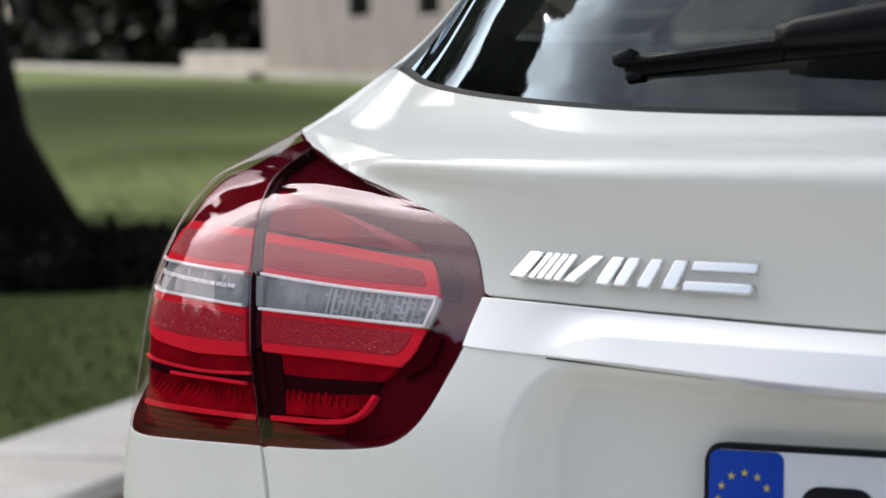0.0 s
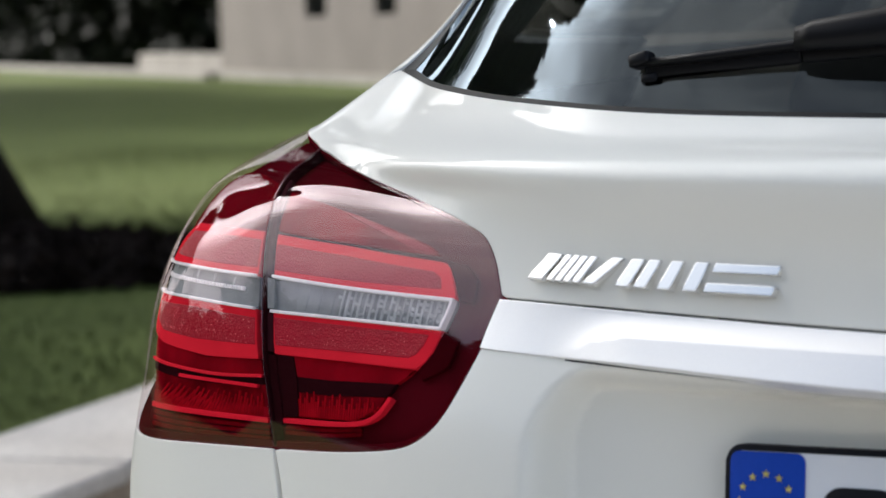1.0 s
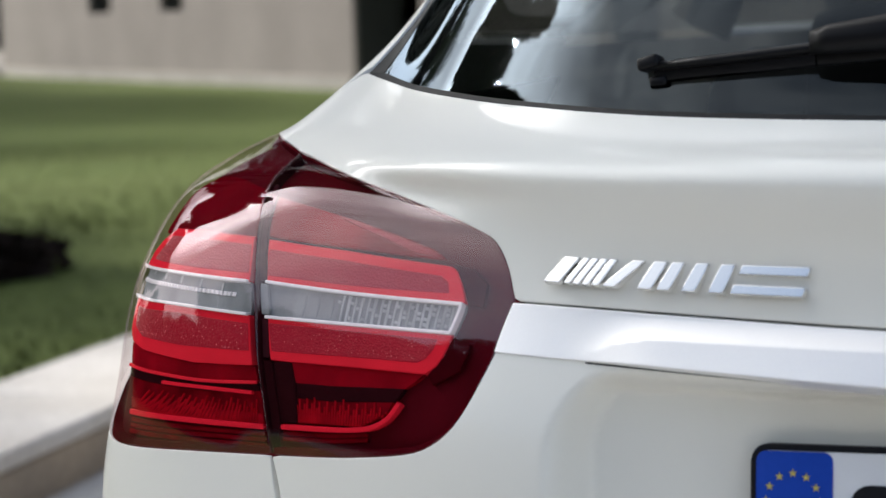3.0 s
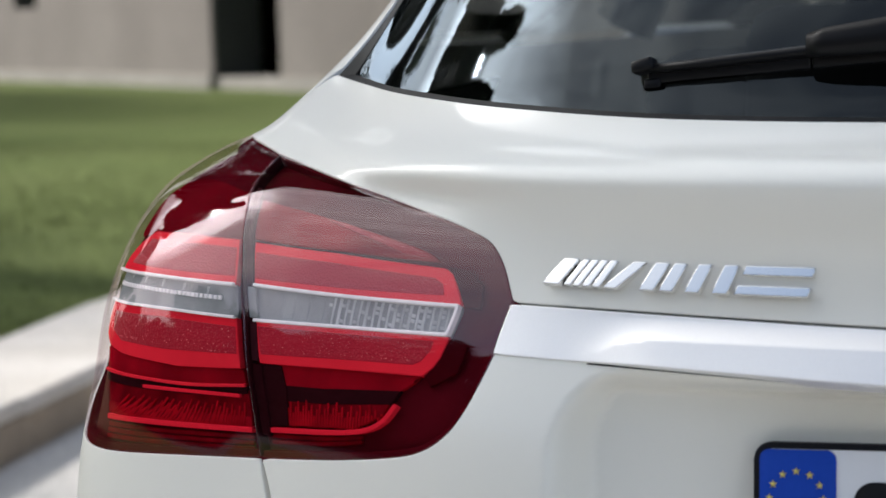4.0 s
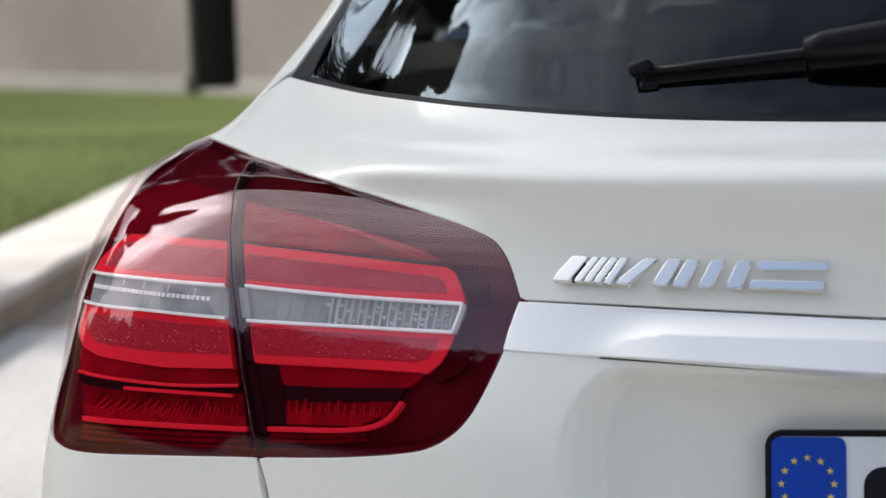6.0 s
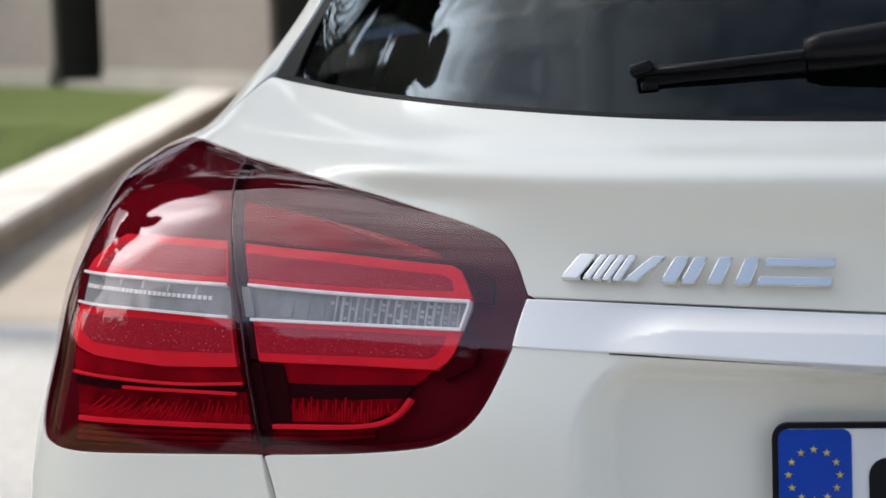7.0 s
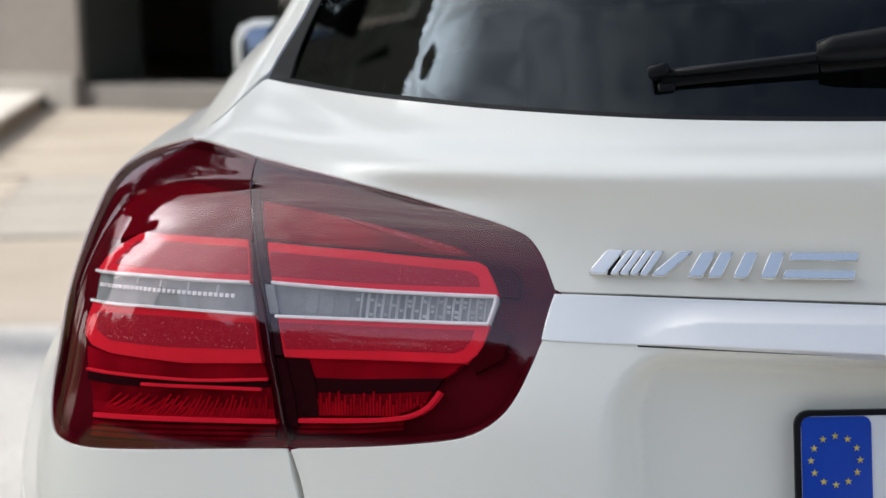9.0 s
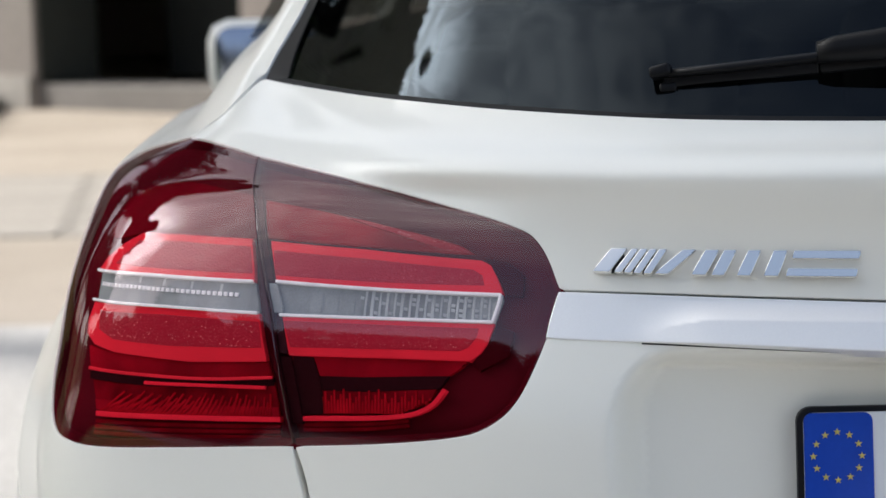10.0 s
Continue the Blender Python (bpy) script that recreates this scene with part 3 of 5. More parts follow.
for side in (1, -1):
    flip = lambda line: [(side * u, v) for u, v in line]
    quarter = [(4.825, 2.855)] + aside(smooth_line(LAMP_OUT), 0.0019)[1:] + [(7.36, 8.43)]
    quarter += smooth_line(moved(SHUT, 0.10, 0.075))[1:] + smooth_line(moved(TRIM_EDGE, 0.06, 0.03))[1:]
    quarter += straight([(5.36, 13), (7.4, 13), (8.0, 12), (8.6, 11), (9.0, 10.5), (11, 10.4), (11, 1.62), (4.5, 1.62)])[1:]
    quarter += straight([(4.5, 1.62), (4.72, 2.47), (4.785, 2.67), (4.825, 2.855)], 0.08)[1:-1]
    sheet("quarter_panel", flip(quarter), PAINT, car, du=0.11, dv=0.13)
    sheet("side_glass", flip(straight([(8.08, 12.9), (8.08, 12.0), (8.68, 11), (9.06, 10.55), (11, 10.45), (11, 12.9)], 0.2)), SIDEGLASS, car, 0.002, 0.004, 0, 0.3, 0.3)
    trim = smooth_line(TRIM_EDGE) + smooth_line(moved(GLASS_EDGE[::-1], 0.03))
    sheet("window_side_trim", flip(trim), BLACKTRIM, car, 0.0015, 0.006, 0.0006, 0.1, 0.12, fn=glass_skin)
sheet("bumper", straight([(-11, 0), (11, 0), (11, 1.55), (4.4, 1.55), (0, 1.44), (-4.4, 1.55), (-11, 1.55), (-11, 0)], 0.25)[:-1], PAINT, car, du=0.2, dv=0.15)
seal = smooth_line(moved(SILL[:-1], 0, 0.015) + [(5.58, 9.87)]) + smooth_line([(5.2, 9.96), (4.4, 10.01), (3.8, 10.04), (3, 10.01), (2, 10.02), (1, 10.05), (0, 10.05)])
sheet("window_seal", mirrored(seal), SEAL, car, 0.001, 0.006, 0.0008, 0.06, 0.03)
pane = smooth_line([(0, 10.065), (1, 10.065), (2, 10.035), (3, 10.025), (3.8, 10.055), (4.4, 10.025), (5.17, 9.97)]) + smooth_line(moved(GLASS_EDGE, 0.0, 0.06))[1:] + [(0, 13.0)]
sheet("rear_glass", mirrored(pane), GLASS, car, 0.002, 0.004, 0.0005, 0.16, 0.2, fn=glass_skin, label="dark tinted rear window")


# chrome strip across the tailgate, flush by the lamps, its lower lip standing out in the middle
def strip_skin(u, v):
    n = outward(u, v, lambda a, b: skin(a, b, False))
    ridge = 4.74 - 0.25 * ease((np.abs(u) - 1.7) / 0.7)                 # the fold runs down to the lower edge towards the lamps
    amount = ease((2.45 - np.abs(u)) / 0.8)
    above = np.clip((5.02 - v) / (5.02 - ridge), 0, 1)
    below = np.clip((ridge - v) / 0.4, 0, 1)
    out = 0.0008 + amount * (0.0048 * above**1.4 + 0.0015 * below)
    return skin(u, v, False) + n * out[:, None]


strip = smooth_line(moved(STRIP_TOP[::-1], 0, 0.0)) + [(2.83, 4.90)] + [(2.86, 4.70)] + smooth_line(STRIP_LOW)
sheet("chrome_strip", mirrored(strip), SATIN, car, -0.0005, 0.016, 0.001, 0.06, 0.035, fn=strip_skin, label="satin chrome strip")


# maker's mark on the tailgate: slanted fins and three plain chrome blocks
def badge_skin(u, v):
    """Faces that run straight upwards, their tops leaning back a little."""
    u, v = np.asarray(u, float), np.asarray(v, float)
    flush = lambda a, b: skin(a, b, False)
    mid, n = flush(u, 0 * v + 5.58), outward(u, 0 * v + 5.58, flush)
    rise = (flush(u, 0 * v + 5.60) - flush(u, 0 * v + 5.56)) / 0.04
    return mid + rise * (v - 5.58)[:, None] + n * (0.0052 - 0.013 * (v - 5.58))[:, None]


def mark(points, name="badge_piece", mat=CHROME, off=0.0):
    line = []
    for a, b in points:
        line.append((2.53 - 1.395 * a + (-0.115 + 0.10 * a) * b, 5.395 - 0.01 * a + (0.37 + 0.015 * a) * b))
    sheet(name, straight(line + line[:1], 0.05)[:-1], mat, badge, off, 0.0055 - off, 0.0007, 0.05, 0.08, fn=badge_skin)


badge = sheet("badge", straight([(2.50, 5.42), (2.39, 5.74), (1.16, 5.74), (1.16, 5.41), (2.50, 5.42)], 0.1)[:-1], PAINT, car, -0.0004, 0.001, 0, 0.1, 0.1, label="chrome maker's mark of slanted fins and blocks")
for a0, a1 in ((0.0, 0.082), (0.115, 0.143), (0.163, 0.191), (0.211, 0.239), (0.259, 0.288)):
    mark([(a0, 0), (a1, 0), (a1, 1), (a0, 1)], "badge_fin")
mark([(0.05, 0.06), (0.25, 0.06), (0.25, 0.9), (0.05, 0.9)], "badge_base", BLACKTRIM, 0.0036)
mark([(0.312, 0), (0.364, 0), (0.421, 1), (0.369, 1)])
mark([(0.466, 0), (0.517, 0), (0.517, 1), (0.466, 1)])
for a0, a1 in ((0.542, 0.585), (0.634, 0.676), (0.725, 0.768)):
    mark([(a0, 0), (a1, 0), (a1, 1), (a0, 1)])
for b0, b1 in ((0.0, 0.27), (0.73, 1.0)):
    mark([(0.795, b0), (1.0, b0), (1.0, b1), (0.795, b1)])


# ------------------------------------------------------------ tail lamps
def ribbon(name, line, width, mat, parent, off, lift_thick=0.004, side=1, label=""):
    """A thin raised bead along a line in (u, v); width in v units."""
    p = np.array(smooth_line(line, 0.08))
    d = np.gradient(p, axis=0)
    sc = np.array([0.09, 0.06])
    nrm = np.stack([-d[:, 1] * sc[1], d[:, 0] * sc[0]], 1)
    nrm /= np.linalg.norm(nrm, axis=1)[:, None]
    w = nrm * width / sc * 0.06
    out = [tuple(q) for q in p + w / 2] + [tuple(q) for q in (p - w / 2)[::-1]]
    return sheet(name, [(side * u, v) for u, v in out], mat, parent, off, lift_thick, 0.0008, 0.2, 0.2, label=label)


# black ribbon under the lip of the chrome strip: its underside's shade put into colour
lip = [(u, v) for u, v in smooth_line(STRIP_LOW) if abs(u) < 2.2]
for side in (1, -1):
    ribbon("strip_lip_shade", [(u, v - 0.012) for u, v in lip], 0.026, GAPSHADE, car, -0.0006, 0.003, side)


def lens_normal(u, v):
    """The lens arches evenly from foot to top over its inner half, without the press marks of the metal beside it."""
    flush = lambda a, b: skin(a, b, False)
    n = outward(u, v, flush)
    ref = outward(np.sign(u) * np.maximum(np.abs(u), 5.1), v, flush)
    arch = np.interp(v, (2.5, 2.9, 3.2, 3.6, 4.0, 4.4, 4.8), (0.0, 0.04, 0.11, 0.14, 0.17, 0.24, 0.33))
    arch_out = np.interp(v, (2.55, 2.85, 3.2, 3.8, 4.15, 4.5, 4.8), (-0.06, 0.09, 0.15, 0.17, 0.19, 0.26, 0.33))
    arch = arch + (arch_out - arch) * ease((np.abs(u) - 4.9) / 0.5)
    part_in = ease((7.2 - np.abs(u)) / 1.1) * ease((4.9 - v) / 0.3)
    n[:, 2] = ref[:, 2] + (arch - ref[:, 2]) * part_in
    rest = np.sqrt(np.maximum(1 - n[:, 2] ** 2, 1e-4)) / np.linalg.norm(n[:, :2], axis=1)
    n[:, :2] *= rest[:, None]
    return n


def tail_lamp(side):
    f = lambda line: [(side * u, v) for u, v in line]
    smooth_skin = lambda u, v: skin(u, v, False)
    whole = smooth_line(LAMP_TOP_IN) + smooth_line(LAMP_LOW_IN)[1:] + smooth_line(LAMP_OUT)[1:] + smooth_line(LAMP_TOP_OUT)[1:-1]
    lamp = sheet("tail_lamp", f(whole), MAROON, car, 0.0092, 0.01, 0, 0.12, 0.14, fn=smooth_skin, label="red wrap-round tail lamp with a clear middle bar")
    inner = smooth_line(LAMP_TOP_IN) + smooth_line(LAMP_LOW_IN)[1:-1] + smooth_line(moved(SPLIT[::-1], -0.014))
    inner[0] = np.array((5.43, 8.04))
    outer = smooth_line(moved(SPLIT, 0.014)) + smooth_line(LAMP_OUT)[1:] + smooth_line(LAMP_TOP_OUT)[1:-1]
    for name, line in (("inner_lens", inner), ("outer_lens", outer)):
        sheet(name, f(line), LENS, lamp, 0.0, 0.0028, 0.0012, 0.05, 0.07, fn=smooth_skin, label="glossy clear lens", shade=lens_normal)
    # blacked-out edge of the lens
    for line in (LAMP_TOP_IN, LAMP_LOW_IN, LAMP_OUT, LAMP_TOP_OUT):
        ribbon("lens_edge", line, 0.085, MAROON, lamp, 0.0022, 0.009, side)
    # dark joint between the two halves
    ribbon("joint", [(u, v) for u, v in SPLIT], 0.022, LAMPBLACK, lamp, 0.0012, 0.012, side)
    # --- inner half
    def plate(name, line, mat, off, thick=0.005, rim=0.0008, curved=False, du=0.09, dv=0.09):
        pts = smooth_line(line + line[:1])[:-1] if curved else straight(line + line[:1], 0.08)[:-1]
        return sheet(name, f(pts), mat, lamp, off, thick, rim, du, dv, fn=smooth_skin)

    plate("upper_reflector", [(5.24, 6.62), (4.75, 6.46), (4.33, 6.27), (3.94, 6.03), (3.62, 5.79), (3.50, 5.66), (4.3, 5.76), (5.17, 5.80)], MIDRED, 0.0068, 0.003)
    plate("reflector_dots", [(4.5, 6.33), (4.33, 6.25), (3.94, 6.01), (3.64, 5.78), (3.53, 5.68), (3.75, 5.74), (4.05, 5.98)], DOTDIM, 0.0055, 0.002, 0.0004)
    plate("upper_guide", [(5.12, 5.69), (4.31, 5.65), (3.43, 5.52), (3.36, 5.45), (3.32, 5.32), (3.245, 5.06), (4.2, 5.075), (5.06, 5.085)], RED, 0.0041, 0.006)
    plate("upper_dots", [(5.09, 5.54), (4.31, 5.50), (3.48, 5.38), (3.41, 5.30), (3.385, 5.165), (4.2, 5.165), (5.07, 5.17)], DOTRED, 0.0037, 0.003, 0.0004)
    plate("lower_guide", [(4.98, 4.59), (3.295, 4.645), (3.34, 4.40), (3.38, 4.28), (3.45, 4.17), (4.86, 4.06)], RED, 0.0041, 0.006)
    plate("lower_dots", [(4.945, 4.53), (3.40, 4.58), (3.42, 4.46), (3.47, 4.34), (3.53, 4.285), (4.86, 4.18)], DOTRED, 0.0037, 0.003, 0.0004)
    plate("ribbed_band", [(4.85, 4.04), (3.47, 4.15), (3.62, 3.93), (4.25, 3.80), (4.82, 3.74)], MIDRED, 0.0062, 0.004)
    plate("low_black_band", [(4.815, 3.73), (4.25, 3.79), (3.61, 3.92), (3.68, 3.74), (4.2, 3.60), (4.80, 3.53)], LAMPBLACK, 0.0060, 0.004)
    plate("lower_reflector", [(4.80, 3.66), (4.2, 3.72), (3.68, 3.84), (3.74, 3.56), (3.86, 3.42), (4.24, 3.29), (4.75, 3.21)], DEEPLAMP, 0.0066, 0.003)
    plate("reflector_foot", [(4.75, 3.21), (4.24, 3.29), (3.86, 3.42), (3.84, 3.50), (4.24, 3.40), (4.75, 3.32)], MIDRED, 0.0061, 0.003)
    for i in range(38):
        u = 4.68 - i * 0.0255
        v0, v1 = 3.22 + (4.74 - u) * 0.14, 3.55 + (4.74 - u) * 0.14
        if u < 3.95:
            v0 += (3.95 - u) * 0.9
        v1 -= 0.20 * ((i * 7) % 11) / 10
        plate("reflector_rib", [(u, v0), (u + 0.010, v0), (u + 0.007, v1), (u + 0.003, v1)], DARKRED, 0.0056, 0.003, 0.0006)
    # flat dark plates: the shade of the lamp's recesses is put into their colour
    plate("recess_shade", [(4.83, 4.02), (4.66, 4.03), (4.60, 3.70), (4.58, 3.24), (4.76, 3.20), (4.80, 3.66)], LAMPBLACK, 0.0048, 0.003)
    plate("recess_shade", [(3.40, 5.56), (3.24, 5.51), (3.11, 5.31), (3.10, 5.03), (3.22, 5.05), (3.30, 5.32)], SHADERED, 0.0052, 0.003)
    plate("recess_shade", [(3.28, 4.63), (3.15, 4.56), (3.19, 4.26), (3.38, 4.05), (3.43, 4.15), (3.33, 4.38)], SHADERED, 0.0052, 0.003)
    for dv in (0.0, 0.055):
        ribbon("lower_ridge", [(4.76, 3.08 - dv), (4.24, 3.16 - dv), (3.9, 3.25 - dv)], 0.02, DEEPLAMP, lamp, 0.0072, 0.003, side)
    # smoked flange along the joint, clear beside the bar
    def along(d, lo, hi):
        q = [p for p in smooth_line(SPLIT) if lo <= p[1] <= hi]
        return [(p[0] - 0.03, p[1]) for p in q] + [(p[0] - d, p[1]) for p in q[::-1]]
    plate("joint_flange", along(0.065, 5.07, 6.9), FLANGE, 0.0034, 0.003)
    plate("joint_flange", along(0.10, 4.61, 5.06), CLEARDARK, 0.0034, 0.003)
    plate("joint_flange", along(0.085, 4.02, 4.60), FLANGE, 0.0034, 0.003)
    plate("joint_flange", along(0.11, 3.1, 4.01), LAMPBLACK, 0.0034, 0.003)
    ribbon("lower_arc", [(4.76, 3.15), (4.24, 3.23), (3.98, 3.29), (3.83, 3.36), (3.71, 3.5), (3.63, 3.72)], 0.032, BRIGHTRED, lamp, 0.0041, 0.005, side)
    bar = [(5.06, 5.07), (3.255, 5.03), (3.25, 4.97), (3.30, 4.67), (4.99, 4.61)]
    plate("clear_bar", bar, CLEARDARK, 0.0065, 0.004)
    for i in range(17):
        u = 3.335 + i * 0.058
        hi, lo = 5.0 + (u - 3.3) * 0.02, 4.71 - (u - 3.3) * 0.03
        w = (0.006, 0.011, 0.007, 0.014)[i % 4]
        plate("bar_prism", [(u, lo), (u + w, lo), (u + w - 0.006, hi), (u - 0.006, hi)], CLEARGREY, 0.0056, 0.003, 0.0006)
        for k in range(4):
            vv = lo + 0.03 + k * 0.066
            if (i * 3 + k * 5) % 7 < 4 - i // 5:
                plate("bar_facet", [(u + 0.020, vv), (u + 0.042, vv + 0.006), (u + 0.042, vv + 0.030), (u + 0.020, vv + 0.024)], CLEARGREY, 0.0054, 0.002, 0.0006)
    for i in range(3):
        u = 4.36 + i * 0.14
        plate("bar_block", [(u, 4.70), (u + 0.10, 4.69), (u + 0.10, 4.99), (u, 4.995)], CLEARDARK, 0.0059, 0.002, 0.0012)
    for line in ([(5.06, 5.07), (4.2, 5.05), (3.255, 5.03)], [(3.255, 5.03), (3.265, 4.9), (3.30, 4.67)], [(3.30, 4.67), (4.2, 4.645), (4.99, 4.61)]):
        ribbon("bar_edge", line, 0.012, WHITEEDGE, lamp, 0.0016, 0.005, side)
    # --- outer half
    plate("outer_bowl", [(5.42, 6.74), (6.11, 6.96), (6.6, 6.95), (6.96, 6.80), (7.3, 6.35), (7.42, 5.9), (7.35, 5.45), (6.78, 5.6), (6.2, 5.66), (5.33, 5.72)], BOWLRED, 0.0066, 0.004, curved=True)
    plate("outer_upper_guide", [(6.75, 5.57), (6.2, 5.64), (5.34, 5.70), (5.285, 5.055), (6.3, 5.02), (7.30, 4.93), (7.22, 5.12), (7.0, 5.36)], RED, 0.0041, 0.006)
    plate("outer_upper_dots", [(6.76, 5.45), (6.2, 5.53), (5.345, 5.57), (5.31, 5.17), (6.3, 5.12), (7.02, 5.07)], DOTRED, 0.0037, 0.003, 0.0004)
    plate("outer_lower_guide", [(7.17, 4.45), (6.2, 4.54), (5.20, 4.59), (5.075, 3.93), (5.85, 3.77), (6.68, 3.74), (6.98, 3.79), (7.14, 3.92), (7.19, 4.15)], RED, 0.0041, 0.006)
    plate("outer_lower_dots", [(7.02, 4.33), (6.2, 4.43), (5.19, 4.48), (5.13, 4.13), (6.05, 3.98), (6.72, 3.94), (6.95, 4.05)], DOTRED, 0.0037, 0.003, 0.0004)
    plate("outer_band", [(7.10, 3.70), (6.68, 3.70), (5.85, 3.73), (5.07, 3.89), (5.02, 3.66), (5.67, 3.52), (6.31, 3.45), (7.0, 3.38)], MIDRED, 0.0062, 0.004)
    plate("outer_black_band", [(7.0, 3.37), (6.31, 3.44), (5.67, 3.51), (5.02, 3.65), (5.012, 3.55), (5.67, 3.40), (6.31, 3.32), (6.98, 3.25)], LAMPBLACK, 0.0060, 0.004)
    ribbon("outer_thread", [(6.27, 3.35), (5.67, 3.43), (5.08, 3.50)], 0.018, BRIGHTRED, lamp, 0.0041, 0.004, side)
    ribbon("outer_arc", [(6.77, 2.88), (5.97, 2.99), (4.95, 3.11)], 0.032, BRIGHTRED, lamp, 0.0041, 0.005, side)
    ribbon("outer_thread", [(7.0, 3.385), (6.31, 3.455), (5.67, 3.525), (5.02, 3.665)], 0.014, RED, lamp, 0.0041, 0.004, side)
    plate("reflector_foot", [(6.8, 2.92), (5.97, 3.02), (4.97, 3.14), (4.98, 3.24), (5.97, 3.12), (6.84, 3.01)], MIDRED, 0.0061, 0.003)
    for i in range(54):
        u = 5.04 + i * 0.032
        v0, v1 = 3.13 - (u - 5.0) * 0.12, 3.42 - (u - 5.0) * 0.13
        lean = 0.13 * (u - 5.0)
        v1 -= 0.17 * ((i * 7) % 11) / 10
        plate("reflector_rib", [(u, v0), (u + 0.012, v0), (u + 0.009 - lean, v1), (u + 0.003 - lean, v1)], DARKRED, 0.0056, 0.003, 0.0006)
    plate("outer_lower_reflector", [(6.95, 3.28), (6.31, 3.36), (5.67, 3.44), (5.015, 3.58), (4.97, 3.14), (5.97, 3.02), (6.8, 2.92)], DEEPLAMP, 0.0068, 0.002)
    for dv in (0.0, 0.055, 0.11):
        ribbon("lower_ridge", [(6.8, 2.80 - dv), (5.97, 2.91 - dv), (4.97, 3.03 - dv)], 0.02, DEEPLAMP, lamp, 0.0072, 0.003, side)
    plate("outer_clear_bar", [(7.29, 4.90), (6.3, 5.0), (5.29, 5.045), (5.21, 4.61), (6.2, 4.56), (7.18, 4.47)], CLEARDARK, 0.0065, 0.004)
    for i in range(30):
        u = 5.44 + i * 0.059
        v = 4.845 - (u - 5.46) * 0.045 - max(0, u - 6.6) * 0.06
        plate("bar_tooth", [(u, v - 0.022), (u + 0.026, v - 0.022), (u + 0.026, v + 0.022), (u, v + 0.022)], WHITEEDGE, 0.0050, 0.002, 0.0006)
    for u in (5.62, 5.95, 6.28, 6.6, 6.92):
        plate("bar_web", [(u, 4.87), (u + 0.014, 4.87), (u + 0.014, 4.98), (u, 4.98)], CLEARGREY, 0.0058, 0.002, 0.0005)
    for line in ([(7.29, 4.90), (6.85, 4.95), (6.3, 5.0), (5.29, 5.045)], [(7.18, 4.47), (6.75, 4.51), (6.2, 4.56), (5.21, 4.61)]):
        ribbon("bar_edge", line, 0.012, WHITEEDGE, lamp, 0.0016, 0.005, side)
    # tiny prism points, their glint put into a pale colour, thickest at the foot of each dotted field
    r = random.Random(4)

    def points(name, a, b, high, count, size, off):
        verts, faces = [], []
        for k in range(count):
            t, h = r.random(), high * r.random() ** 2.5
            u, v = a[0] + (b[0] - a[0]) * t, a[1] + (b[1] - a[1]) * t + h
            e = size * r.uniform(0.5, 1.2)
            ring = [(u - e, v), (u, v - e * 1.5), (u + e, v), (u, v + e * 1.5)]
            q = np.array(ring + [(u, v)])
            n = outward(side * q[:, 0], q[:, 1], smooth_skin)
            p = smooth_skin(side * q[:, 0], q[:, 1]) - n * (off - np.array([0, 0, 0, 0, 0.0006])[:, None])
            verts += list(p)
            faces += [(5 * k + i, 5 * k + (i + 1) % 4, 5 * k + 4) for i in range(4)]
        put_mesh(name, verts, faces, PRISMGLINT, lamp, smooth=False)

    points("prism_glints", (5.36, 5.20), (6.95, 5.12), 0.30, 60, 0.007, 0.0033)
    points("prism_glints", (5.22, 4.12), (6.8, 3.99), 0.34, 60, 0.007, 0.0033)
    points("prism_glints", (3.45, 5.19), (5.0, 5.20), 0.22, 50, 0.0045, 0.0033)
    points("prism_glints", (3.52, 4.32), (4.8, 4.22), 0.24, 50, 0.0045, 0.0033)
    points("prism_glints", (3.58, 5.73), (4.3, 6.16), 0.05, 26, 0.006, 0.0050)
    return lamp


for side in (1, -1):
    tail_lamp(side)


# ------------------------------------------------------------ number plate
PL = pose(0, 0, 0.80, -6.6)


def rounded(w, h, r, n=5):
    out = []
    for cx, cz, a0 in ((w / 2 - r, h / 2 - r, 0), (-w / 2 + r, h / 2 - r, 90), (-w / 2 + r, -h / 2 + r, 180), (w / 2 - r, -h / 2 + r, 270)):
        out += [(cx + r * math.cos(radians(a0 + 90 * k / n)), cz + r * math.sin(radians(a0 + 90 * k / n))) for k in range(n + 1)]
    return out


plate_frame = part("number_plate", prism(bmesh.new(), rounded(0.526, 0.122, 0.010), 0.012, PL @ pose(0, 0.005, -0.061), 0.0015), INK, car, "white plate with a blue band in a black holder")
part("plate_field", prism(bmesh.new(), rounded(0.5175, 0.1135, 0.007), 0.003, PL @ pose(0, -0.0020, -0.0605), 0.0006), PLATEWHITE, plate_frame)
part("blue_band", prism(bmesh.new(), rounded(0.0470, 0.1133, 0.006), 0.002, PL @ pose(-0.2352, -0.0034, -0.0605), 0.0004), PLATEBLUE, plate_frame, "blue band")
for k in range(12):
    a = radians(30 * k)
    star = [((0.0027 if j % 2 == 0 else 0.0011) * math.sin(radians(36 * j)), (0.0027 if j % 2 == 0 else 0.0011) * math.cos(radians(36 * j))) for j in range(10)]
    part("star", prism(bmesh.new(), star, 0.0006, PL @ pose(-0.2360 + 0.0165 * math.sin(a), -0.0047, -0.0335 + 0.0165 * math.cos(a))), GOLD, plate_frame)
for x, w in ((-0.178, 0.046), (-0.122, 0.046), (-0.028, 0.044), (0.026, 0.044), (0.10, 0.044), (0.152, 0.044), (0.205, 0.044)):
    part("plate_bar", prism(bmesh.new(), rounded(w, 0.076, 0.012), 0.0016, PL @ pose(x, -0.0040, -0.0605), 0.0005), INK, plate_frame, "plain black bar")

